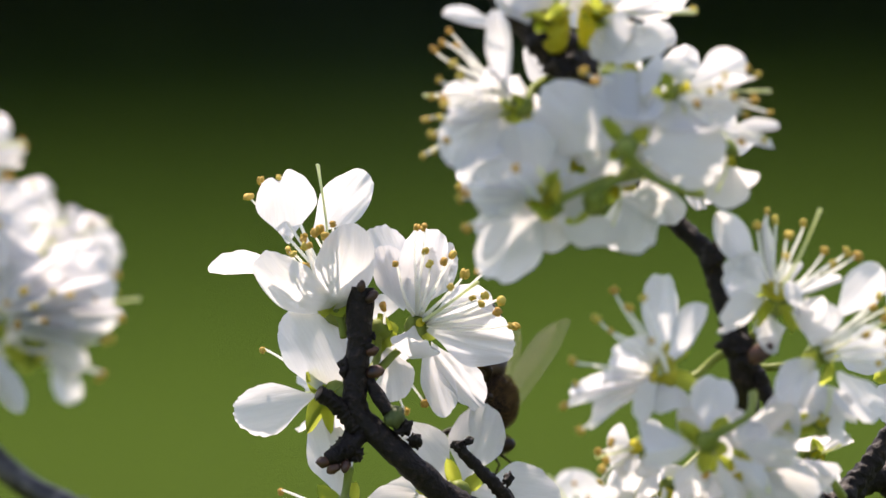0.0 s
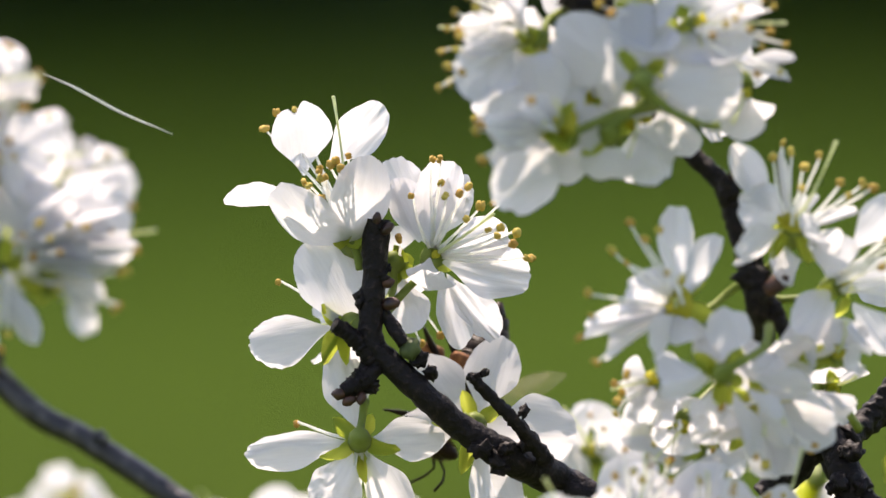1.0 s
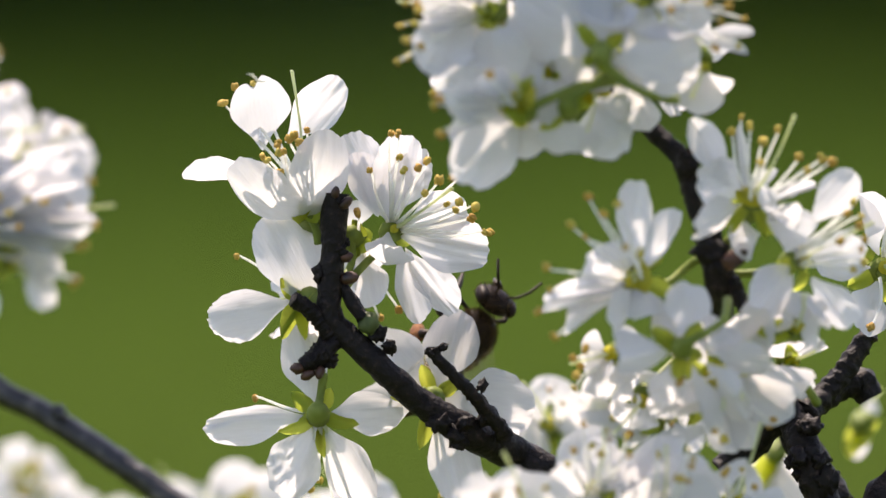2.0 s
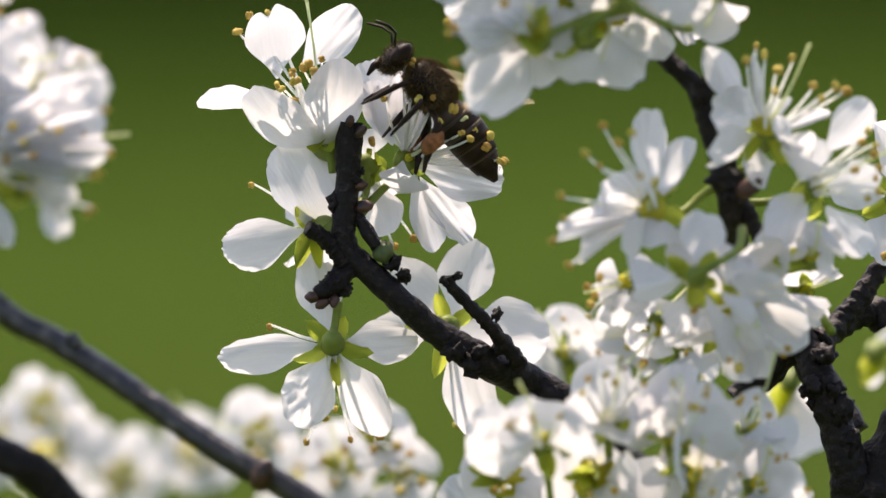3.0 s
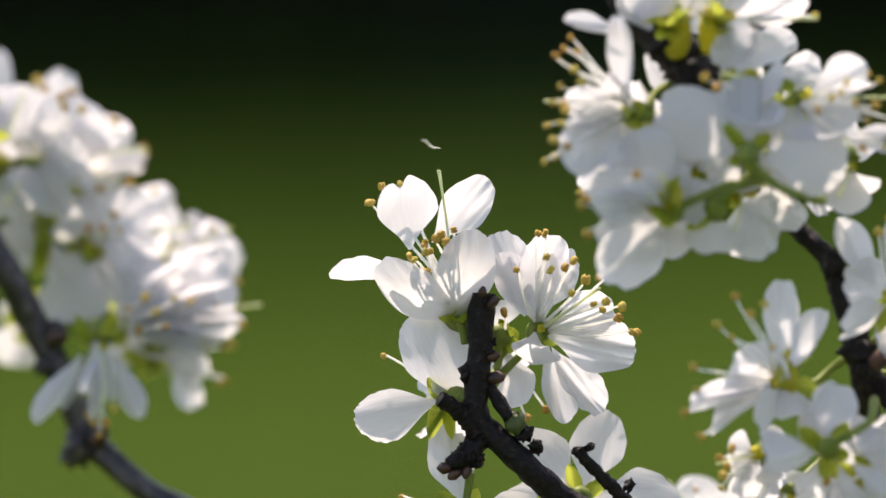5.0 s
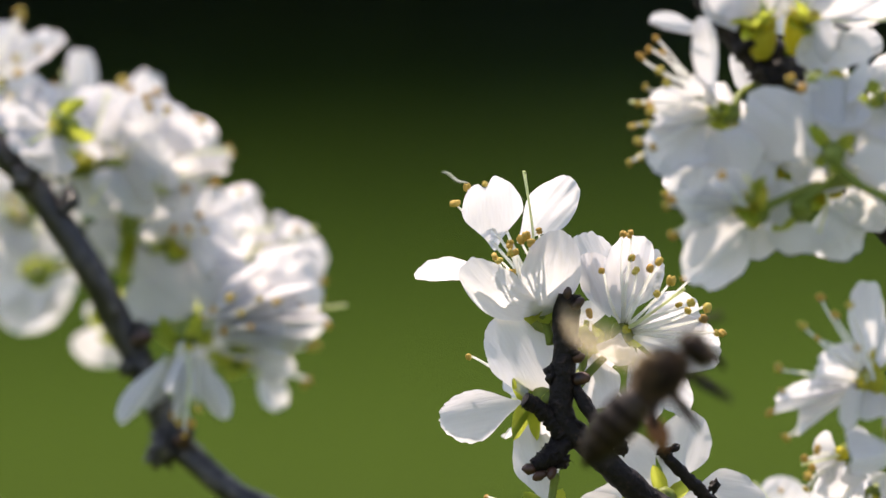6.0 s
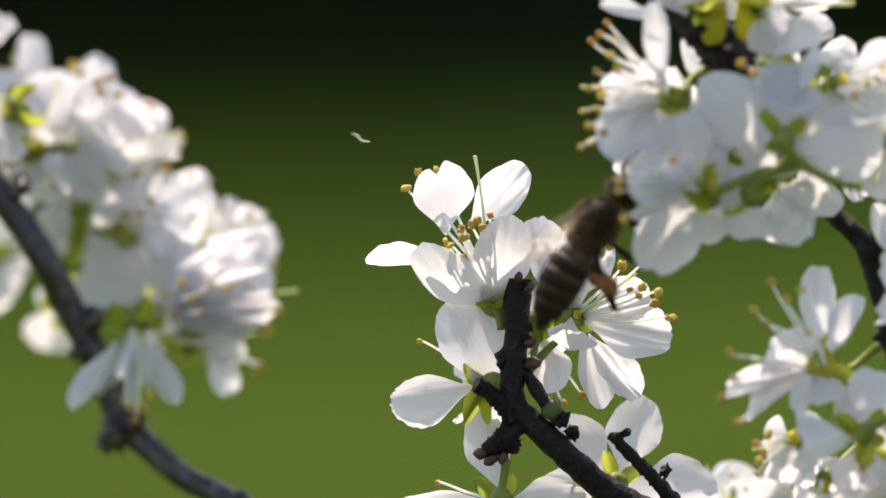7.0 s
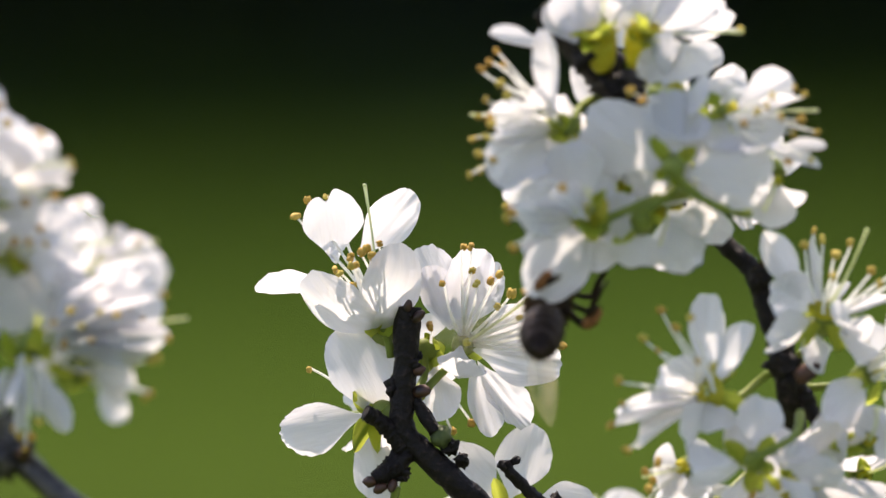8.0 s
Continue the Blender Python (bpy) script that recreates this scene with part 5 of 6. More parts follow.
blossom((8.43, -27.48, -27), (-0.15, 0.7, 0.6), seed=92, group=G,
        petals=[(5.31, -25.49, -27, 5.52, 0.5, "crumpled", None, (0.11, 0.61, -0.91)), (2.46, -27.48, -27, 6.24, 0.4, "crumpled", None, (0.09, 0.23, -0.68)), (12.69, -28.05, -29, 7.2, 0.4, "folded", None, (-0.26, 0.48, -0.6)), (9.28, -24.35, -25, 6, 0.5, "notched", None, (0.16, 0.32, -0.67)), (5.59, -28.9, -30, 6, 0.5, "folded", None, (-0.04, 0.65, -0.76))],
        stamens=[(5.84, -26.24, -30), (6.21, -26.54, -30), (7.69, -25.75, -30), (7.81, -26.24, -31), (9.91, -25.5, -30), (6.45, -26, -30)], label="bright white blossom with orange anthers on the low spray", pollen=0.8)
blossom((24.49, -26.49, -19), (0.3, 0.7, 0.5), seed=93, group=G,
        petals=[(22.79, -24.5, -19, 5.28, 0.5, "nibbled", None, (-0.12, 0.3, -0.68)), (26.76, -25.64, -19, 5.52, 0.5, "crumpled", None, (0.25, 0.64, -0.73)), (27.62, -28.76, -21, 5.52, 0.5, "notched", None, (-0.11, 0.24, -0.68)), (23.92, -29.05, -22, 6, 0.5, "crumpled", None, (0.23, 0.42, -0.62)), (25.91, -27.63, -22, 4.8, 0.5, "round", None, (0.29, 0.57, 0.7))],
        stamens=[(23.87, -24.27, -21), (23.63, -24.39, -22), (25.97, -25.45, -21), (24.99, -24.27, -21), (26.59, -28.84, -23), (27.21, -28.71, -23)], sepals=[(24.99, -26.99, -20, 1.2)], label="bright white blossom with orange anthers on the low spray", pollen=0.8)
blossom((20.04, -30.44, -21), (0.1, 0.4, 0.85), seed=94, group=G,
        petals=[(16.92, -29.31, -23, 5.52, 0.5, "folded", None, (-0, 0.66, -0.58)), (21.18, -27.89, -21, 5.52, 0.5, "crumpled", None, (-0, 0.35, -0.81)), (23.74, -29.88, -22, 6.24, 0.4, "notched", None, (0.1, 0.28, -0.95)), (21.75, -32.72, -24, 6, 0.5, "crumpled", None, (0.11, 0.25, -0.84)), (17.77, -32.43, -24, 6, 0.5, "round", None, (-0.18, 0.59, -0.6))],
        stamens=[(22.02, -29.21, -25), (21.53, -31.43, -25)], sepals=[(18.56, -29.7, -25, 1.2), (17.82, -29.7, -25, 1.1), (18.56, -28.96, -24, 1)], label="bright white blossom with orange anthers on the low spray", pollen=0.8, cup=1.6)
blossom((12.63, -30.44, -20), (-0.1, 0.3, 0.9), seed=95, group=G,
        petals=[(14.34, -28.17, -20, 6, 0.5, "notched", None, (-0.04, 0.26, -0.86)), (16.04, -31.58, -22, 6.24, 0.5, "notched", None, (-0.17, 0.42, -0.9)), (13.2, -33.85, -23, 6, 0.5, "nibbled", None, (0.09, 0.3, -0.79)), (8.37, -30.44, -21, 6.48, 0.4, "nibbled", None, (-0.13, 0.28, -0.84)), (10.64, -28.17, -19, 5.76, 0.4, "folded", None, (-0.04, 0.49, -0.6))],
        stamens=[(14.11, -31.43, -24), (12.14, -31.68, -24)], sepals=[(11.15, -29.7, -23, 1.3), (10.41, -30.2, -23, 1.2), (11.64, -31.19, -23, 1.3)], label="bright white blossom with orange anthers on the low spray", pollen=0.8, cup=1.6)
blossom((24.99, -30.94, -18), (0.2, 0.5, 0.8), seed=96, group=G,
        petals=[(23.56, -28.38, -18, 6, 0.5, "round", None, (-0.1, -0.02, 0.78)), (27.54, -28.95, -18, 5.76, 0.5, "notched", None, (-0.06, 0.52, -1)), (28.96, -31.79, -20, 5.76, 0.5, "round", None, (0.02, 0.45, -0.75)), (24.99, -33.78, -21, 6, 0.5, "folded", None, (0.06, 0.25, -0.85))],
        stamens=[(26.22, -28.47, -21), (26.59, -28.71, -21), (25.73, -31.31, -22)], label="bright white blossom with orange anthers on the low spray", pollen=0.8)
blossom((5.71, -30.44, -16), (-0.2, 0.3, 0.9), seed=97, group=G,
        petals=[(7.99, -27.89, -16, 6, 0.5, "folded", None, (-0.03, 0.42, -0.97)), (3.16, -28.17, -16, 6, 0.5, "round", None, (-0.12, 0.46, -0.71)), (2.3, -31.58, -17, 6, 0.5, "notched", None, (0.15, 0.36, -0.95)), (7.42, -33.29, -18, 6, 0.5, "nibbled", None, (-0.08, 0.55, -0.79)), (9.69, -31.01, -17, 6, 0.5, "crumpled", None, (-0.05, 0.59, -0.86))],
        stamens=[(4.85, -31.31, -20), (5.47, -31.19, -20)], sepals=[(3, -29.46, -18, 1.3), (3.24, -30.69, -18, 1.2)], label="bright white blossom with orange anthers on the low spray", pollen=0.8, cup=1.4)
blossom((10.16, -20.81, 28), (-0.1, 0.5, 0.8), seed=98, group=G,
        petals=[(7.89, -18.25, 29, 6.24, 0.3, "crumpled", None, (-0.1, 0.45, -0.77)), (12.43, -18.25, 29, 6, 0.3, "round", None, (-0.23, 0.56, -0.97)), (13.57, -21.66, 27, 5.76, 0.4, "round", None, (-0.1, 0.59, -0.81)), (9.02, -23.37, 26, 6.24, 0.4, "round", None, (-0.13, 0.59, -0.74)), (6.47, -20.52, 28, 5.76, 0.4, "crumpled", None, (0.1, 0.54, -0.76))],
        stamens=[(10.16, -18.09, 25), (11.15, -19.08, 24)], label="bright white blossom with orange anthers on the low spray", pollen=0.8)
blossom((15.6, -19.08, 22), (0.1, 0.3, 0.9), seed=99, group=G,
        petals=[(13.61, -16.81, 22, 5.76, 0.4, "crumpled", None, (0.18, 0.49, -0.77)), (17.87, -17.37, 22, 5.52, 0.4, "nibbled", None, (-0.14, 0.43, -0.71)), (18.15, -20.78, 21, 5.76, 0.4, "notched", None, (0.19, 0.25, -0.76)), (15.03, -21.64, 20, 6, 0.4, "round", None, (0.04, 0.42, -0.77)), (12.75, -19.65, 22, 5.76, 0.4, "notched", None, (-0.14, 0.26, -0.72))],
        stamens=[(15.1, -20.31, 18)], label="bright white blossom with orange anthers on the low spray", pollen=0.8)
blossom((19.55, -20.07, 20), (0.2, 0.2, 0.9), seed=100, group=G,
        petals=[(17.28, -18.93, 20, 5.76, 0.4, "round", None, (0.15, 0.36, -0.79)), (21.25, -17.79, 20, 5.52, 0.4, "notched", None, (-0.13, 0.51, -0.65)), (22.39, -20.92, 19, 5.76, 0.4, "round", None, (-0.03, 0.43, -0.89)), (19.83, -22.62, 18, 6, 0.4, "folded", None, (0.24, 0.43, -0.95))],
        stamens=[(19.55, -20.81, 16)], label="bright white blossom with orange anthers on the low spray", pollen=0.8)
blossom((12.14, -36.37, -16), (0, 0.5, 0.8), seed=101, group=G, count=6, label="bright white blossom with orange anthers on the low spray")
blossom((18.07, -35.88, -18), (0, 0.5, 0.8), seed=102, group=G, count=6, label="bright white blossom with orange anthers on the low spray")
blossom((24, -35.63, -18), (0, 0.5, 0.8), seed=103, group=G, count=6, label="bright white blossom with orange anthers on the low spray")
blossom((6.45, -35.39, -12), (0, 0.5, 0.8), seed=104, group=G, count=6, label="bright white blossom with orange anthers on the low spray")
blossom((-29.8, -25.05, 70), (-0.28, 0.14, 0.8), seed=120, group=G,
        petals=[(-31.29, -21.82, 70, 3.1, 0.4, "notched", None, (-0.37, -0.01, 0.81)), (-27.57, -23.31, 70, 3.1, 0.4, "notched", None, (-0.07, 0.15, 0.87)), (-26.32, -26.05, 70, 3.1, 0.4, "round", None, (-0.33, 0.07, 1.29)), (-30.55, -27.54, 70, 3.1, 0.4, "crumpled", None, (-0.41, 0.03, 1.09)), (-33.28, -24.55, 70, 3.1, 0.4, "notched", None, (0.08, 0.1, 1.14))],
        stamens=[(-29.31, -23.56, 64), (-31.05, -24.55, 64), (-28.31, -25.8, 64), (-30.05, -26.29, 64)], sepals=[], cup=1.25, label="blurred white blossom with an olive-yellow centre on the low spray")
blossom((-29.55, -28.78, 76), (-0.08, 0.61, 0.8), seed=121, group=G,
        petals=[(-27.07, -26.05, 76, 3.72, 0.4, "folded", None, (-0.26, 0.17, 0.97)), (-24.09, -27.04, 76, 4.03, 0.4, "notched", None, (-0.17, 0.38, 1.13)), (-27.07, -31.01, 76, 3.72, 0.4, "round", None, (-0.26, 0.08, 1.26)), (-31.54, -31.26, 76, 3.72, 0.4, "crumpled", None, (0.1, 0.12, 1.2)), (-32.78, -28.03, 76, 3.72, 0.4, "notched", None, (0.04, 0.43, 0.92))],
        stamens=[(-29.06, -27.29, 70), (-30.8, -28.28, 70), (-28.06, -29.52, 70), (-29.8, -30.02, 70)], sepals=[], cup=1.25, label="blurred white blossom with an olive-yellow centre on the low spray")
blossom((-23.84, -30.27, 80), (-0.09, 0.2, 0.8), seed=122, group=G,
        petals=[(-22.1, -26.54, 80, 3.72, 0.4, "round", None, (-0.16, 0.01, 1.33)), (-25.58, -28.03, 80, 3.1, 0.4, "notched", None, (-0.29, -0.14, 0.79)), (-20.11, -30.27, 80, 3.72, 0.4, "round", None, (0.18, 0.1, 0.83)), (-22.6, -33.5, 80, 3.72, 0.4, "crumpled", None, (-0.2, -0.17, 1.09)), (-26.57, -32.51, 80, 3.72, 0.4, "folded", None, (0.06, -0, 0.97))],
        stamens=[(-23.34, -28.78, 74), (-25.08, -29.77, 74), (-22.35, -31.01, 74), (-24.09, -31.51, 74)], sepals=[], cup=1.25, label="blurred white blossom with an olive-yellow centre on the low spray")
blossom((-13.15, -27.29, 54), (-0.42, 0.24, 0.8), seed=123, group=G,
        petals=[(-14.65, -23.56, 54, 4.34, 0.4, "round", None, (-0.43, 0.14, 0.82)), (-10.42, -24.8, 54, 3.72, 0.4, "notched", None, (-0.19, 0.09, 0.92)), (-10.17, -29.03, 54, 4.03, 0.4, "notched", None, (-0.03, -0.14, 1.26)), (-14.15, -30.02, 54, 3.72, 0.4, "crumpled", None, (-0.42, 0.21, 0.87)), (-16.63, -27.04, 54, 3.72, 0.4, "round", None, (-0.04, 0.14, 0.85))],
        stamens=[(-12.66, -25.8, 48), (-14.4, -26.79, 48), (-11.66, -28.03, 48), (-13.4, -28.53, 48)], sepals=[], cup=1.25, label="blurred white blossom with an olive-yellow centre on the low spray")
blossom((-18.12, -28.53, 78), (-0.45, 0.75, 0.8), seed=124, group=G,
        petals=[(-19.62, -25.05, 78, 3.72, 0.4, "crumpled", None, (-0.19, 0.54, 1.13)), (-16.14, -25.8, 78, 3.72, 0.4, "notched", None, (-0.41, 0.44, 1.03)), (-15.14, -30.27, 78, 3.72, 0.4, "crumpled", None, (-0.16, 0.17, 0.88)), (-18.62, -31.51, 78, 3.72, 0.4, "crumpled", None, (-0.09, 0.15, 1.33)), (-21.11, -29.03, 78, 3.72, 0.4, "round", None, (-0.14, 0.5, 0.91))],
        stamens=[(-17.63, -27.04, 72), (-19.37, -28.03, 72), (-16.63, -29.28, 72), (-18.37, -29.77, 72)], sepals=[], cup=1.25, label="blurred white blossom with an olive-yellow centre on the low spray")
blossom((-7.19, -29.52, 44), (-0.04, 0.51, 0.8), seed=125, group=G,
        petals=[(-8.18, -25.8, 44, 4.03, 0.4, "nibbled", None, (-0.13, 0.47, 1.12)), (-4.95, -27.54, 44, 4.03, 0.4, "notched", None, (0.01, 0.29, 0.89)), (-5.2, -32.01, 44, 3.72, 0.4, "round", None, (0.03, 0.33, 1.04)), (-9.18, -32.01, 44, 3.72, 0.4, "crumpled", None, (0.22, 0.13, 0.96)), (-9.92, -28.78, 44, 3.72, 0.4, "folded", None, (-0.06, 0.21, 1.32))],
        stamens=[(-6.69, -28.03, 38), (-8.43, -29.03, 38), (-5.7, -30.27, 38), (-7.44, -30.77, 38)], sepals=[], cup=1.25, label="blurred white blossom with an olive-yellow centre on the low spray")
blossom((-10.67, -31.01, 62), (-0.37, 0.49, 0.8), seed=126, group=G,
        petals=[(-12.16, -28.53, 62, 3.72, 0.4, "nibbled", None, (-0.19, 0.05, 1.31)), (-8.68, -29.03, 62, 3.72, 0.4, "notched", None, (-0.31, 0.42, 1.1)), (-8.18, -33, 62, 3.72, 0.4, "crumpled", None, (-0.06, 0.25, 1.17)), (-12.66, -33.5, 62, 3.72, 0.4, "crumpled", None, (-0.02, 0.05, 1.05))],
        stamens=[(-10.17, -29.52, 56), (-11.91, -30.52, 56), (-9.18, -31.76, 56), (-10.92, -32.26, 56)], sepals=[], cup=0.9, label="blurred white blossom with an olive-yellow centre on the low spray")
blossom((-4.21, -27.04, 36), (-0.5, 0.61, 0.8), seed=127, group=G,
        petals=[(-5.7, -24.55, 36, 3.72, 0.4, "crumpled", None, (-0.51, 0.33, 1.04)), (-2.47, -24.8, 36, 3.72, 0.4, "notched", None, (-0.42, 0.57, 1.25)), (-1.48, -28.03, 36, 3.72, 0.4, "round", None, (-0.31, 0.08, 1)), (-4.21, -30.02, 36, 3.72, 0.4, "crumpled", None, (-0.17, 0.54, 0.88))],
        stamens=[(-3.71, -25.55, 30), (-5.45, -26.54, 30), (-2.72, -27.78, 30), (-4.46, -28.28, 30)], sepals=[], cup=0.9, label="blurred white blossom with an olive-yellow centre on the low spray")
blossom((-2.22, -30.02, 38), (-0.26, -0.04, 0.8), seed=128, group=G,
        petals=[(-3.96, -28.03, 38, 3.72, 0.4, "notched", None, (-0.09, -0.17, 0.82)), (0.02, -28.03, 38, 3.72, 0.4, "notched", None, (-0.1, 0.15, 1.21)), (-0.73, -32.51, 38, 3.72, 0.4, "nibbled", None, (-0.27, 0.17, 0.85)), (-3.71, -33, 38, 3.72, 0.4, "crumpled", None, (-0.4, 0.13, 0.83))],
        stamens=[(-1.72, -28.53, 32), (-3.46, -29.52, 32), (-0.73, -30.77, 32), (-2.47, -31.26, 32)], sepals=[], cup=0.9, label="blurred white blossom with an olive-yellow centre on the low spray")
blossom((-33.53, -27.54, 76), (-0.04, 0.29, 0.8), seed=129, group=G,
        petals=[(-35.02, -25.05, 76, 3.72, 0.4, "crumpled", None, (-0.01, -0.12, 1.22)), (-32.04, -25.3, 76, 3.72, 0.4, "notched", None, (0.05, 0.33, 1.11)), (-31.54, -29.52, 76, 3.72, 0.4, "nibbled", None, (0.18, -0.02, 1.13)), (-34.03, -31.01, 76, 3.72, 0.4, "crumpled", None, (-0.02, 0.41, 1.16))],
        stamens=[(-33.03, -26.05, 70), (-34.77, -27.04, 70), (-32.04, -28.28, 70), (-33.78, -28.78, 70)], sepals=[], cup=0.9, label="blurred white blossom with an olive-yellow centre on the low spray")
branch("spray_stem", "thin dark stem under the low blossom", [(-36.84, -26.99, 34), (-30.76, -29.81, 34), (-25.10, -34.38, 38), (-14.23, -34.81, 56), (-1.19, -36.2, 40), (11.85, -37.5, -4), (20.0, -37.5, -10), (29.0, -43.07, 4), (31.13, -51.26, 16)], [1.3, 1.5, 1.4, 1.2, 1.2, 1.3, 1.5, 2.0, 4.0], seed=21)


# the foot of the shrub, from which the branches rise
foot = spot(30.91, -49.09, 24)
shrub = thing("shrub_trunk", Matrix.Translation((foot.x + 0.05, foot.y + 0.04, 0.0)), "dark blackthorn trunk rising from the lawn", "trunk")
bm = bmesh.new()
low = Vector((-0.05, -0.04, 0.0))
tube(bm, glide([(0.02, 0.01, -0.06), (0.0, 0.0, 0.15), (-0.03, 0.01, 0.5), (-0.01, -0.03, 0.9), (-0.04, -0.03, 1.2), low + Vector((0, 0, foot.z))], 90), [0.022, 0.017, 0.014, 0.011, 0.009, 0.006], 18, 0.3, 31.0)
part("trunk", bm, BARK, shrub)

# ---- ground, hedge and the shrub's foot ----
bm = bmesh.new()
bmesh.ops.create_grid(bm, x_segments=60, y_segments=60, size=1.0)
for v in bm.verts:
    r = max(abs(v.co.x), abs(v.co.y))
    v.co *= 12.0 * (1 + 300.0 * r ** 6) / 1.0
    v.co.z = 0.05 * noise.noise(v.co * 0.25) if r < 0.9 else 0.0
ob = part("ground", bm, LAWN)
tagged(ob, "sunlit green lawn running to a dark hedge", "lawn", kind="structure")


def leafy_wall(name, label, x0, x1, y0, deep, high, count, seed):
    """A hedge: a woody core of stems and a skin of many small leaves with an uneven outline."""
    rng = random.Random(seed)
    ob = thing(name, pose((x0 + x1) / 2, y0 + deep / 2, 0), label, "hedge")
    half = (x1 - x0) / 2
    verts, faces = [], []
    for k in range(count):
        x = rng.uniform(-half, half)
        top = high * (0.86 + 0.16 * noise.noise(Vector((x * 0.6 + seed, 0, 0))))
        if rng.random() < 0.75:
            z = rng.uniform(0.02, top)
            y = -deep / 2 + 0.35 * noise.noise(Vector((x * 0.8, z * 0.9, seed))) + rng.random() ** 2 * deep * 0.6
        else:
            z = top + rng.uniform(-0.3, 0.1)
            y = rng.uniform(-deep / 2, deep / 2)
        s = rng.uniform(0.05, 0.11)
        m = Euler((rng.uniform(-1.2, 1.2), rng.uniform(-1.2, 1.2), rng.uniform(0, 6.28))).to_matrix()
        i = len(verts)
        for p in ((-s, 0, 0), (0, -s * 0.55, s * 0.1), (s, 0, -s * 0.15), (0, s * 0.55, s * 0.1)):
            verts.append(tuple(m @ Vector(p) + Vector((x, y, max(z, 0.03)))))
        faces.append((i, i + 1, i + 2, i + 3))
    me = bpy.data.meshes.new("foliage")
    me.from_pydata(verts, [], faces)
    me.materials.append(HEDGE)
    fo = new("foliage", me)
    fo.parent = ob
    tagged(fo, kind="stuff")
    bm = bmesh.new()
    for k in range(int(half * 3)):
        x = -half + (k + 0.5) * 2 / 3 + rng.uniform(-0.1, 0.1)
        tube(bm, [(x, 0, -0.1), (x + rng.uniform(-0.2, 0.2), rng.uniform(-0.2, 0.2), high * 0.4), (x + rng.uniform(-0.4, 0.4), rng.uniform(-0.3, 0.3), high * 0.8)], [0.06, 0.04, 0.015], 6)
    for k in range(int(half * 2)):
        x = -half + k
        b = bmesh.ops.create_icosphere(bm, subdivisions=2, radius=1.0)["verts"]
        for v in b:
            v.co = Vector((v.co.x * 0.9, v.co.y * deep * 0.38, v.co.z * high * 0.45)) * (1 + 0.15 * noise.noise(v.co * 2 + Vector((x, 0, 0)))) + Vector((x, 0.1, high * 0.46))
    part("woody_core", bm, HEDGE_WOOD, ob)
    return ob


leafy_wall("hedge", "dense evergreen hedge with its shade put into near-black leaves", -9, 9, 14.57, 1.6, 1.5, 22000, 4)

# tufts of grass on the stretch of lawn behind the blossom
rng = random.Random(11)
verts, faces = [], []
for k in range(9000):
    y = rng.uniform(8.0, 16.0)
    x = rng.uniform(-1.6, 1.6)
    h, w, a = rng.uniform(0.03, 0.08), rng.uniform(0.004, 0.007), rng.uniform(0, 6.28)
    dx, dy = math.cos(a) * w, math.sin(a) * w
    lx, ly = rng.uniform(-0.03, 0.03), rng.uniform(-0.03, 0.03)
    i = len(verts)
    z0 = 0.05 * noise.noise(Vector((x, y, 0)) * 0.25) - 0.02
    verts += [(x - dx, y - dy, z0), (x + dx, y + dy, z0), (x + lx * 0.5 + dx * 0.7, y + ly * 0.5 + dy * 0.7, z0 + h * 0.6), (x + lx * 0.5 - dx * 0.7, y + ly * 0.5 - dy * 0.7, z0 + h * 0.6), (x + lx, y + ly, z0 + h)]
    faces += [(i, i + 1, i + 2, i + 3), (i + 3, i + 2, i + 4)]
me = bpy.data.meshes.new("grass")
me.from_pydata(verts, [], faces)
me.materials.append(BLADE)
tagged(new("grass", me), "short green grass blades of the lawn", "grass", kind="stuff")

# ---- the honeybee ----
FUR, f_nt, f_b = material("tan_bee_fur", (0.30, 0.19, 0.09), 0.8)
blotches(f_nt, f_b.inputs["Base Color"], 1500.0, [(0.3, (0.06, 0.034, 0.015)), (0.7, (0.21, 0.128, 0.055))])
SHELL, sh_nt, sh_b = material("dark_brown_bee_shell", (0.03, 0.018, 0.01), 0.5)
blotches(sh_nt, sh_b.inputs["Base Color"], 900.0, [(0.3, (0.010, 0.006, 0.004)), (0.7, (0.028, 0.015, 0.008))])
sh_b.inputs["Specular IOR Level"].default_value = 0.12
BAND, bd_nt, bd_b = material("amber_bee_band", (0.22, 0.12, 0.05), 0.6)
blotches(bd_nt, bd_b.inputs["Base Color"], 1300.0, [(0.3, (0.024, 0.012, 0.006)), (0.7, (0.062, 0.034, 0.015))])
POLLEN, p_nt, p_b = material("packed_brown_pollen", (0.2, 0.07, 0.015), 0.85)
pn, _ = blotches(p_nt, p_b.inputs["Base Color"], 2500.0, [(0.3, (0.12, 0.035, 0.008)), (0.7, (0.28, 0.11, 0.03))])
relief(p_nt, p_b, pn.outputs["Fac"], 0.7, 0.0002)
WING = bpy.data.materials.new("clear_bee_wing")
WING.use_nodes = True
w_nt = WING.node_tree
w_b = w_nt.nodes["Principled BSDF"]
w_b.inputs["Base Color"].default_value = (0.42, 0.37, 0.25, 1)
w_b.inputs["Roughness"].default_value = 0.6
w_b.inputs["Specular IOR Level"].default_value = 0.15
w_tr = w_nt.nodes.new("ShaderNodeBsdfTransparent")
w_leaf = node(w_nt, "BsdfTranslucent", Color=(0.72, 0.62, 0.42, 1))
w_body = node(w_nt, "MixShader", Fac=0.6)
w_mix = node(w_nt, "MixShader", Fac=0.20)
w_nt.links.new(w_tr.outputs[0], w_mix.inputs[1])
w_nt.links.new(w_b.outputs[0], w_body.inputs[1])
w_nt.links.new(w_leaf.outputs[0], w_body.inputs[2])
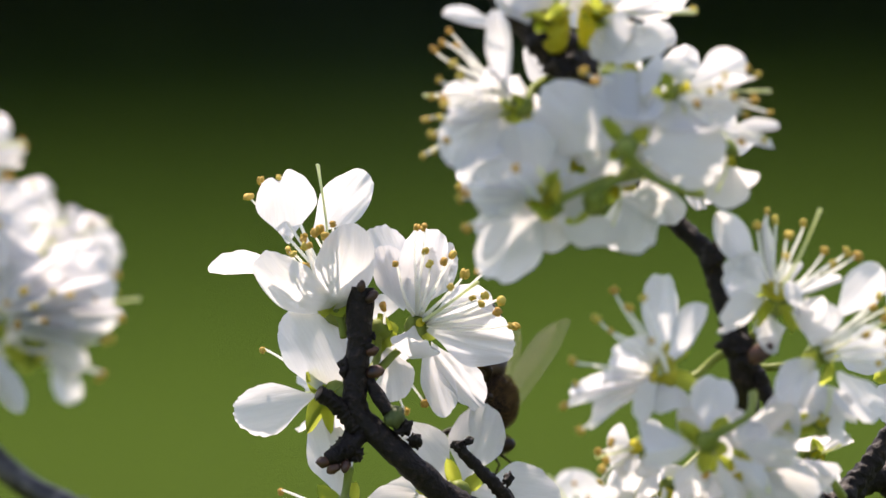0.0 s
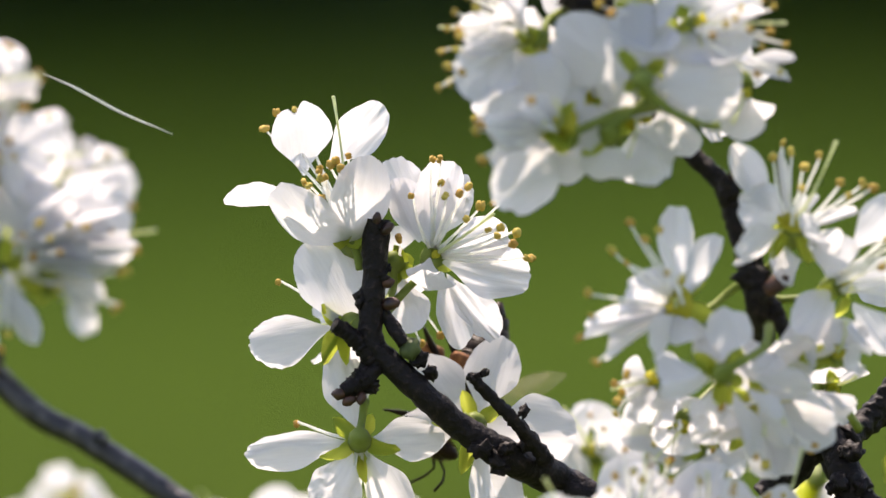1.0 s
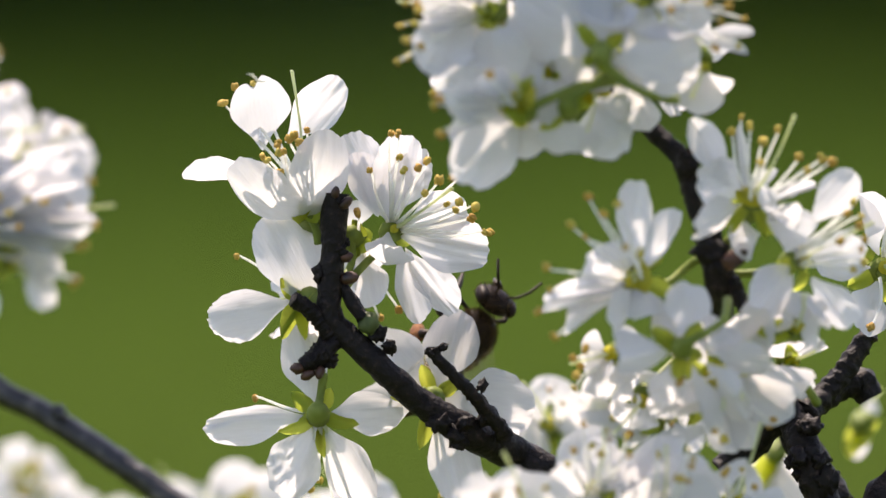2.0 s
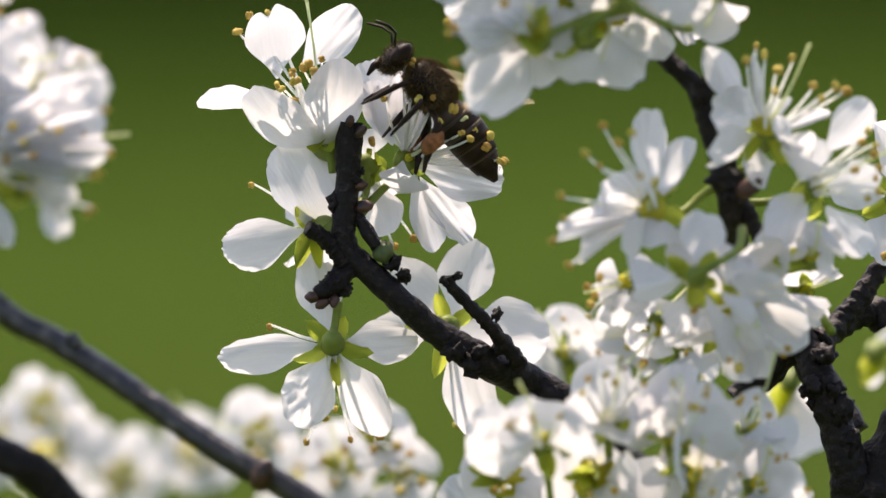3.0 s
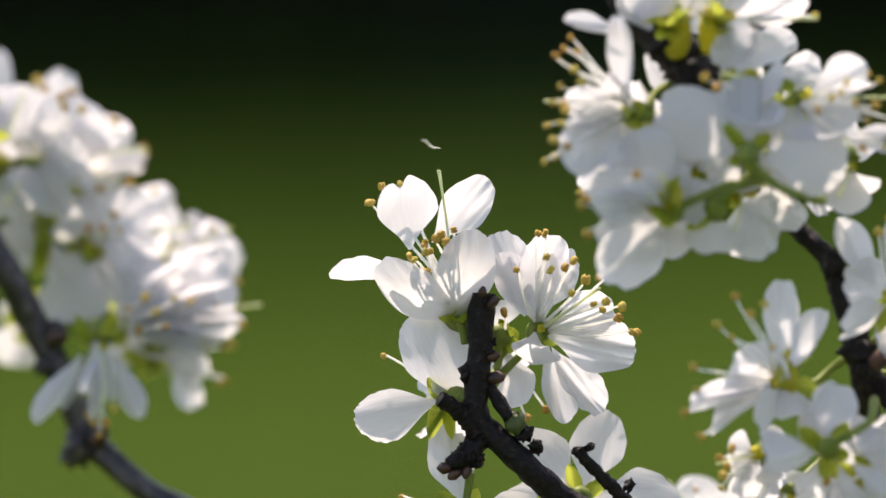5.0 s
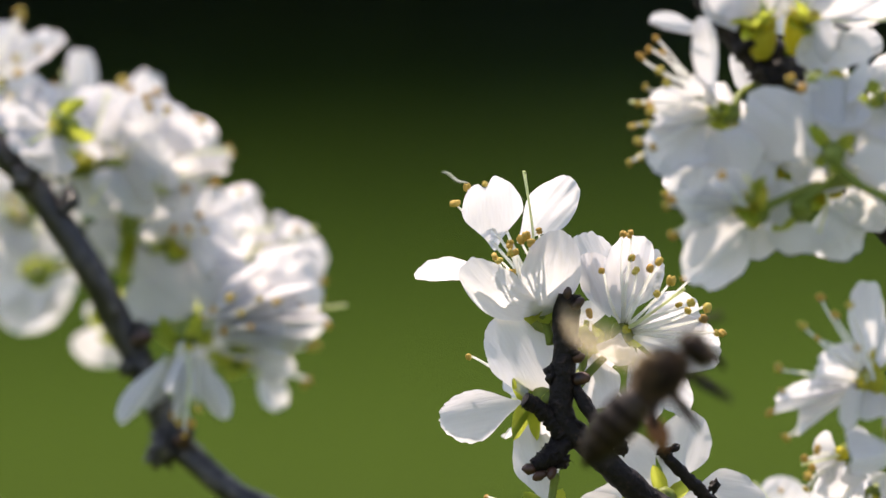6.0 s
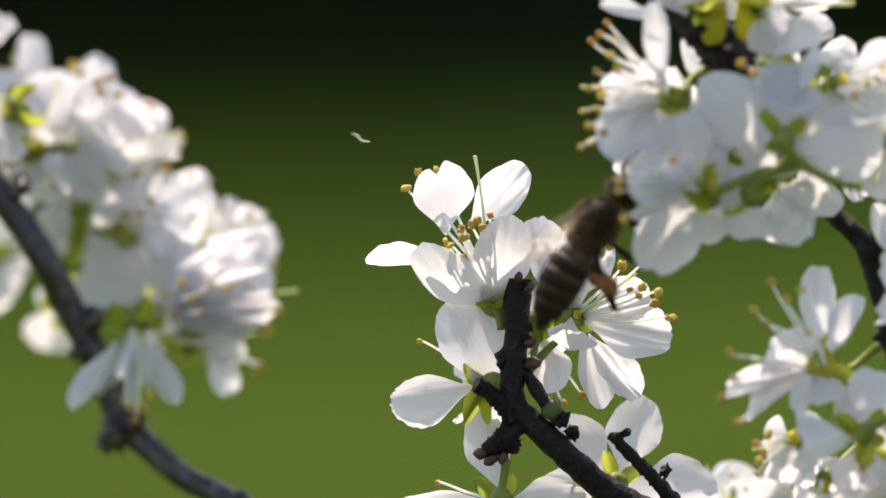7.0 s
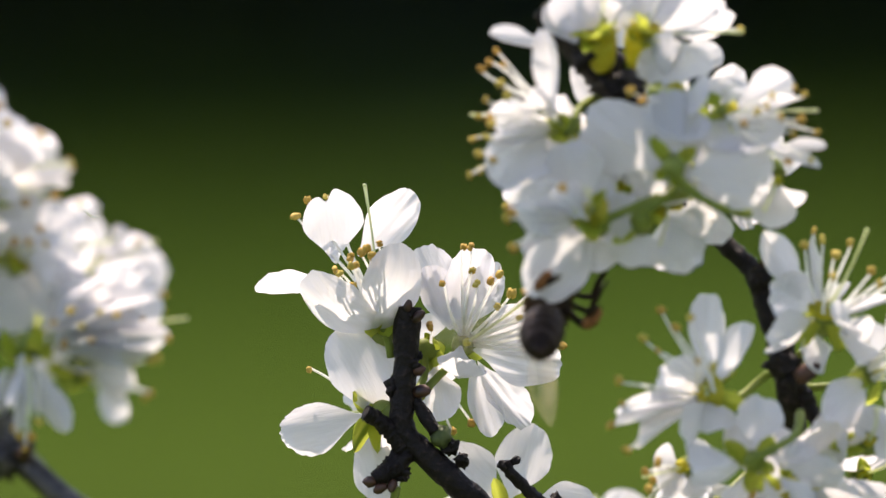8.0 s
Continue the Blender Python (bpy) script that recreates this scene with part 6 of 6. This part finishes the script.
w_nt.links.new(w_body.outputs[0], w_mix.inputs[2])
w_nt.links.new(w_mix.outputs[0], w_nt.nodes["Material Output"].inputs[0])


def hairs(bm, centre, size, count, length, rng, lean=(-0.4, 0, 0.2), span=None):
    """Short tapering hairs on an ellipsoid."""
    for k in range(count):
        v = Vector((rng.gauss(0, 1), rng.gauss(0, 1), rng.gauss(0, 1))).normalized()
        p = Vector((v.x * size[0], v.y * size[1], v.z * size[2])) * 0.96
        if span and not (span[0] < p.x < span[1]):
            continue
        p += Vector(centre)
        way = (v + Vector(lean) + Vector((rng.gauss(0, 0.25), rng.gauss(0, 0.25), rng.gauss(0, 0.25)))).normalized()
        s = way.orthogonal().normalized() * 0.028 * MM
        n = length * rng.uniform(0.6, 1.2)
        bm.faces.new([bm.verts.new(q) for q in (p - s, p + s, p + way * n)])


def wing_mesh(length, wide, seed):
    """A veined wing, hinged at the origin and reaching along +y; veins are thin raised ridges."""
    bm = bmesh.new()
    rows = []
    for i in range(13):
        t = i / 12
        w = wide * (0.18 + 0.82 * math.sin(math.pi * min(1.0, 0.08 + t * 0.82)) ** 0.8) * (1 - max(0, (t - 0.75) / 0.25) ** 2 * 0.75)
        rows.append([bm.verts.new((w * (0.25 - j / 5), length * t, 0.10 * MM * math.sin(j * 2.2 + t * 5 + seed))) for j in range(6)])
    for a, b in zip(rows, rows[1:]):
        for j in range(5):
            bm.faces.new((a[j], a[j + 1], b[j + 1], b[j]))
    me = bpy.data.meshes.new("wing")
    for f in bm.faces:
        f.smooth = True
    bm.to_mesh(me)
    bm.free()
    me.materials.append(WING)
    return me


def honeybee():
    rng = random.Random(5)
    bee = thing("honeybee", Matrix.Identity(4), "brown furry honeybee with clear wings and brown pollen loads", "bee")
    bm = bmesh.new()
    blob(bm, (0.4 * MM, 0, 0.1 * MM), (2.2 * MM, 1.75 * MM, 1.7 * MM), 2.0, 0.08, 3)
    thorax = part("thorax", bm, SHELL, bee, "dark furry thorax")
    bm = bmesh.new()
    hairs(bm, (0.4 * MM, 0, 0.1 * MM), (2.1 * MM, 1.65 * MM, 1.6 * MM), 9000, 0.62 * MM, rng)
    part("fur", bm, FUR, thorax, "tan fur", smooth=False)
    bm = bmesh.new()
    blob(bm, (3.75 * MM, 0, -0.4 * MM), (0.95 * MM, 1.6 * MM, 1.5 * MM), 4.0, 0.06, 3)
    tube(bm, [(4.3 * MM, 0, -1.4 * MM), (4.5 * MM, 0, -2.1 * MM), (4.3 * MM, 0, -2.9 * MM)], [0.5 * MM, 0.3 * MM, 0.12 * MM], 7)
    head = part("head", bm, SHELL, bee)
    for sgn in (1, -1):
        bm = bmesh.new()
        blob(bm, (3.85 * MM, sgn * 1.3 * MM, -0.1 * MM), (0.62 * MM, 0.5 * MM, 1.15 * MM), 1.0, 0.02, 2)
        part("eye", bm, SHELL, head, "glossy black compound eye")
        bm = bmesh.new()
        tube(bm, [(4.6 * MM, sgn * 0.5 * MM, 0.1 * MM), (5.3 * MM, sgn * 0.9 * MM, 0.8 * MM), (6.1 * MM, sgn * 1.5 * MM, 0.7 * MM), (7.1 * MM, sgn * 2.1 * MM, 0.1 * MM)], [0.12 * MM, 0.1 * MM, 0.12 * MM, 0.11 * MM], 6)
        part("antenna", bm, SHELL, head)
    bm = bmesh.new()
    hairs(bm, (3.75 * MM, 0, -0.4 * MM), (0.95 * MM, 1.6 * MM, 1.5 * MM), 900, 0.45 * MM, rng, (0.2, 0, 0.3))
    part("face_fur", bm, FUR, head, "short tan face fur", smooth=False)
    # abdomen of overlapping rings, dark with amber fore edges
    abdomen = None
    edges = [-1.5, -2.6, -3.8, -5.0, -6.15, -7.25, -8.3]
    girth = [1.05, 1.48, 1.66, 1.62, 1.4, 1.0, 0.2]
    for k in range(6):
        bm = bmesh.new()
        x0, x1, r0, r1 = edges[k], edges[k + 1], girth[k], girth[k + 1]
        zs = lambda x: -0.15 - 0.018 * (x + 1.5) ** 2
        pts = [(x0 * MM, 0, zs(x0) * MM), ((x0 * 0.6 + x1 * 0.4) * MM, 0, zs(x0 * 0.6 + x1 * 0.4) * MM), ((x1 - 0.15) * MM, 0, zs(x1) * MM)]
        tube(bm, pts, [r0 * 0.97 * MM, (r0 * 0.55 + r1 * 0.45) * 1.05 * MM, r1 * 1.03 * MM], 18)
        if abdomen is None:
            abdomen = part("abdomen", bm, BAND, bee, "abdomen of dark rings with amber bands")
        else:
            part("ring", bm, SHELL, abdomen)
            bm = bmesh.new()
            w = 0.34
            tube(bm, [(x0 * MM, 0, zs(x0) * MM), ((x0 - w) * MM, 0, zs(x0 - w) * MM)], [r0 * 1.035 * MM, (r0 + (r1 - r0) * w) * 1.045 * MM], 18)
            if k < 5:
                part("amber_band", bm, BAND, abdomen)
    bm = bmesh.new()
    hairs(bm, (-4.5 * MM, 0, -0.35 * MM), (3.6 * MM, 1.62 * MM, 1.6 * MM), 260, 0.24 * MM, rng, (-0.9, 0, 0))
    part("abdomen_fur", bm, FUR, abdomen, "sparse tan hairs", smooth=False)
    for sgn in (1, -1):
        for x, reach, back, r in ((1.7, 2.6, 1.2, 0.17), (0.3, 3.0, -0.4, 0.18), (-0.9, 2.9, -2.6, 0.27)):
            bm = bmesh.new()
            knee = ((x + back * 0.4) * MM, sgn * (1.2 + reach * 0.42) * MM, -1.7 * MM)
            foot = ((x + back) * MM, sgn * (0.9 + reach * 0.35) * MM, -4.3 * MM)
            mid = [(knee[i] + foot[i]) / 2 for i in range(3)]
            tube(bm, glide([(x * MM, sgn * 0.9 * MM, -1.2 * MM), knee, mid, foot, (foot[0] + back * 0.2 * MM, foot[1], foot[2] - 0.7 * MM)], 14), [r * 0.8 * MM, r * 1.25 * MM, r * 1.5 * MM, r * 0.8 * MM, r * 0.45 * MM], 7, 0.15, x)
            leg = part("leg", bm, SHELL, bee)
            if x < 0:
                bm = bmesh.new()
                blob(bm, (mid[0], mid[1] + sgn * 0.25 * MM, mid[2]), (0.75 * MM, 0.55 * MM, 1.15 * MM), 3.0, 0.25, 2)
                part("pollen_load", bm, POLLEN, leg, "packed brown pollen load")
    wings = []
    fore, hind = wing_mesh(8.2 * MM, 3.4 * MM, 0.0), wing_mesh(6.4 * MM, 2.1 * MM, 1.0)
    for sgn in (1, -1):
        for me, x, z, name in ((fore, 1.1, 1.35, "forewing"), (hind, 0.2, 1.2, "hindwing")):
            w = new(name, me)
            w.parent = bee
            tagged(w, "clear tan-tinted wing")
            wings.append((w, sgn, x, z))
    return bee, wings


bee, bee_wings = honeybee()

# ---- a drifting strand of silk ----
SILK = thin_leafy("pale_silk", [(0.3, (0.7, 0.72, 0.66)), (0.7, (0.8, 0.8, 0.76))], 900.0, (0.8, 0.82, 0.75), 0.4)
strand = thing("silk_strand", Matrix.Identity(4), "pale strand of silk drifting and turning on the air", "silk")
bm = bmesh.new()
tube(bm, [((x - 5.5) * MM, 0, 0.10 * MM * math.sin(x * 0.7)) for x in range(12)], [0.02 * MM, 0.09 * MM, 0.10 * MM, 0.08 * MM, 0.02 * MM], 6)
part("thread", bm, SILK, strand)

# honeybee: seconds, head, tail end, lead of the head towards the viewer, depth of the thorax, back direction
BEE = [
    (0.0, 4.09, -15.83, 3.39, -4.52, 0.5, 9, (0.8, 0.1, -0.5)),
    (0.5, 3.5, -17.2, 3.9, -6.2, 0.5, 9, (0.85, 0.1, -0.4)),
    (1.0, -1.59, -20.87, 2.97, -11.73, 1, 10, (0.85, 0.3, -0.4)),
    (1.2, -2.53, -23.41, 2.47, -14.28, 1, 10, (0.8, 0.4, -0.4)),
    (1.5, -0.11, -27.05, 3.80, -18.35, 2, 10, (0.8, 0.3, -0.4)),
    (1.75, 8.58, -20.09, 1.19, -16.61, 3, 9, (0.5, -0.7, 0.5)),
    (2.0, 5.97, -11.39, 0.76, -18.35, 3, 7, (0.3, -0.2, 0.9)),
    (2.3, 5.65, -2.86, 3.04, -13.51, 1, 5, (-0.2, -0.1, 0.95)),
    (2.5, 6.30, -0.20, 3.50, -11.00, 1, 4, (-0.12, 0.0, 1.0)),
    (2.6, 2.27, 1.52, 4.44, -8.92, 1, 2, (0.55, 0.2, 0.75)),
    (2.7, 1.45, 0.68, 5.58, -8.88, 1, 0, (0.9, 0.3, 0.05)),
    (2.9, -0.61, 3.36, 6.35, -7.29, 1, -3, (0.8, 0.5, -0.15)),
    (3.0, -3.10, 2.90, 4.70, -5.80, 1, -2, (0.75, 0.6, -0.15)),
    (3.1, -2.85, 5.0, 4.58, -3.29, 1, -1, (0.65, 0.7, -0.2)),
    (3.3, -8.54, 6.17, 1.24, -1.44, 0, 6, (0.3, 0.9, -0.2)),
    (3.5, -14.23, 4.97, -3.37, 0.84, 2, 8, (0.2, 0.95, -0.1)),
    (3.7, -16.83, 4.75, -6.91, 3.88, 5, 7, (0.05, 0.95, 0.2)),
    (3.9, -17.33, 4.75, -8.29, 6.06, 7, 5, (0.0, 0.93, 0.3)),
    (4.0, -17.76, 4.62, -11.80, 6.19, 7, 4, (0.15, 0.95, 0.1)),
    (4.07, -15.52, 4.17, -20.74, 1.56, 10, 2, (-0.1, 0.95, 0.3)),
    (4.13, -15.10, 4.68, -24.67, 0.76, 4, 1, (-0.3, 0.9, 0.3)),
    (4.2, -16.09, 1.43, -26.35, -1.48, 3, 0, (-0.25, 0.92, 0.3)),
    (4.3, -17.87, -4.95, -27.35, -10.47, 3, -2, (-0.45, 0.85, 0.25)),
    (4.4, -28.47, -13.81, -39.34, -16.85, 3, -6, (-0.2, 0.93, 0.25)),
    (4.5, -28.94, -18.88, -40.46, -19.97, 2, -8, (-0.05, 0.95, 0.25)),
    (4.6, -39.47, -24.28, -49.91, -27.33, 2, -12, (-0.1, 0.95, 0.2)),
    (5.0, -31.48, -46.04, -42.35, -49.52, 2, -40, (-0.2, 0.95, 0.2)),
    (5.5, -3.65, -46.04, -15.83, -50.39, 2, -60, (-0.3, 0.95, 0.1)),
    (5.9, 5.04, -16.48, -4.09, -25.17, 1, -45, (-0.6, 0.75, 0.1)),
    (6.15, 1.57, 4.83, -8.65, -3.87, 1, -30, (-0.55, 0.8, 0.1)),
    (6.3, -1.40, 8.04, -13.05, 1.87, 0, -22, (-0.45, 0.88, 0.1)),
    (6.5, -0.10, 8.50, -11.90, -0.30, 0, -22, (-0.55, 0.8, 0.1)),
    (6.7, 0.08, 6.77, -10.49, -3.01, 0, -22, (-0.68, 0.7, 0.1)),
    (7.0, 2.60, 5.50, -5.60, -6.30, 0, -23, (-0.85, 0.5, 0.1)),
    (7.1, 1.51, 4.41, 1.20, -9.28, 0, -28, (-1.0, 0.0, 0.1)),
    (7.3, -0.46, 4.05, 7.93, -6.17, 0, -31, (-0.75, -0.6, 0.15)),
    (7.5, -0.80, -0.60, 7.30, -4.40, 5, -33, (-0.45, -0.85, 0.3)),
    (7.7, -1.43, 2.76, 6.40, -5.07, -3, -32, (-0.7, -0.6, 0.4)),
    (8.0, 5.30, -0.65, 3.40, -6.40, -10, -21, (-0.42, -0.72, 0.5)),
]
# strand of silk: seconds, place
DRIFT = [
    (0.0, -45.39, 16.57), (0.8, -33.55, 9.13), (1.0, -27.03, 5.87), (1.2, -20.14, 11.37), (1.8, -14.43, 5.84), (2.4, -6.27, 6.05), (2.7, -1.37, 3.16), (3.0, 4.23, 5.79), (3.7, -3.22, 5.84), (3.9, -5.25, 6.27), (4.0, -6.15, 6.93), (4.1, -4.36, 6.98),
    (4.2, -10.66, 8.17), (4.3, -9.61, 9.09), (4.5, -14.29, 8.51), (4.6, -17.56, 8.85), (5.0, -10.30, 8.47), (5.2, -19.75, 3.73), (5.8, -14.70, 7.73), (6.3, -18.79, 2.73), (6.5, -28.91, 6.33), (6.7, -28.92, 3.38), (7.0, -18.47, 7.86), (7.1, -19.32, 8.15),
    (7.3, -21.03, 6.22), (7.5, -23.26, 3.60), (8.0, -30.79, 4.19),
]


def motions():
    rows = []
    for t, hx, hz, tx, tz, lead, d, back in BEE:
        fwd = turn((hx - tx, hz - tz, lead))
        up = turn(back)
        up = (up - fwd * up.dot(fwd)).normalized()
        m = Matrix((fwd, up.cross(fwd), up)).transposed().to_4x4()
        m.translation = spot(hx + (tx - hx) * 0.40, hz + (tz - hz) * 0.40, d)
        rows.append((t, m))
    walk(bee, rows)
    # wings: laid back while it clings, beating in flight
    flights = ((3.55, 4.95), (5.0, 8.05))
    for w, sgn, x, z in bee_wings:
        keys = []
        n = int(8.0 * FPS) + 1
        for k in range(n):
            t = k / FPS
            beating = any(a < t < b for a, b in flights)
            sweep, lift = (44.0, (62.0, 40.0, 15.0, 50.0)[k % 4] if t < 7.9 else 36.0) if beating else ((16.0, 35.0) if 2.38 < t < 2.62 else (62.0, 24.0))
            if not beating and not 2.2 < t < 2.8 and k % 6 and k < n - 1 and not any(abs(t - e) < 0.1 for f in flights for e in f):
                continue
            m = pose(x * MM, sgn * 0.9 * MM, z * MM) @ pose(0, 0, 0, sgn * lift, 0, sgn * sweep)
            if sgn < 0:
                m = m @ pose(0, 0, 0, 0, 0, 180) @ pose(0, 0, 0, 0, 180, 0)
            keys.append((t, m))
        walk(w, keys)
    # the strand mostly drifts end on, and swings broadside for a moment
    swing = {1.0: 1.0, 2.7: 0.25, 6.3: 0.28, 0.8: 0.35, 1.2: 0.35}
    rows = []
    for t, x, z in DRIFT:
        a = swing.get(t, 0.14)
        way = turn((0.9 * a, -0.43 * a, -math.sqrt(max(0.0, 1 - a * a))))
        m = along(spot(x, z, -9), spot(x, z, -9) + way, turn((0.43, 0.9, 0)), 1.0, 1.0)
        rows.append((t, m))
    walk(strand, rows)


motions()
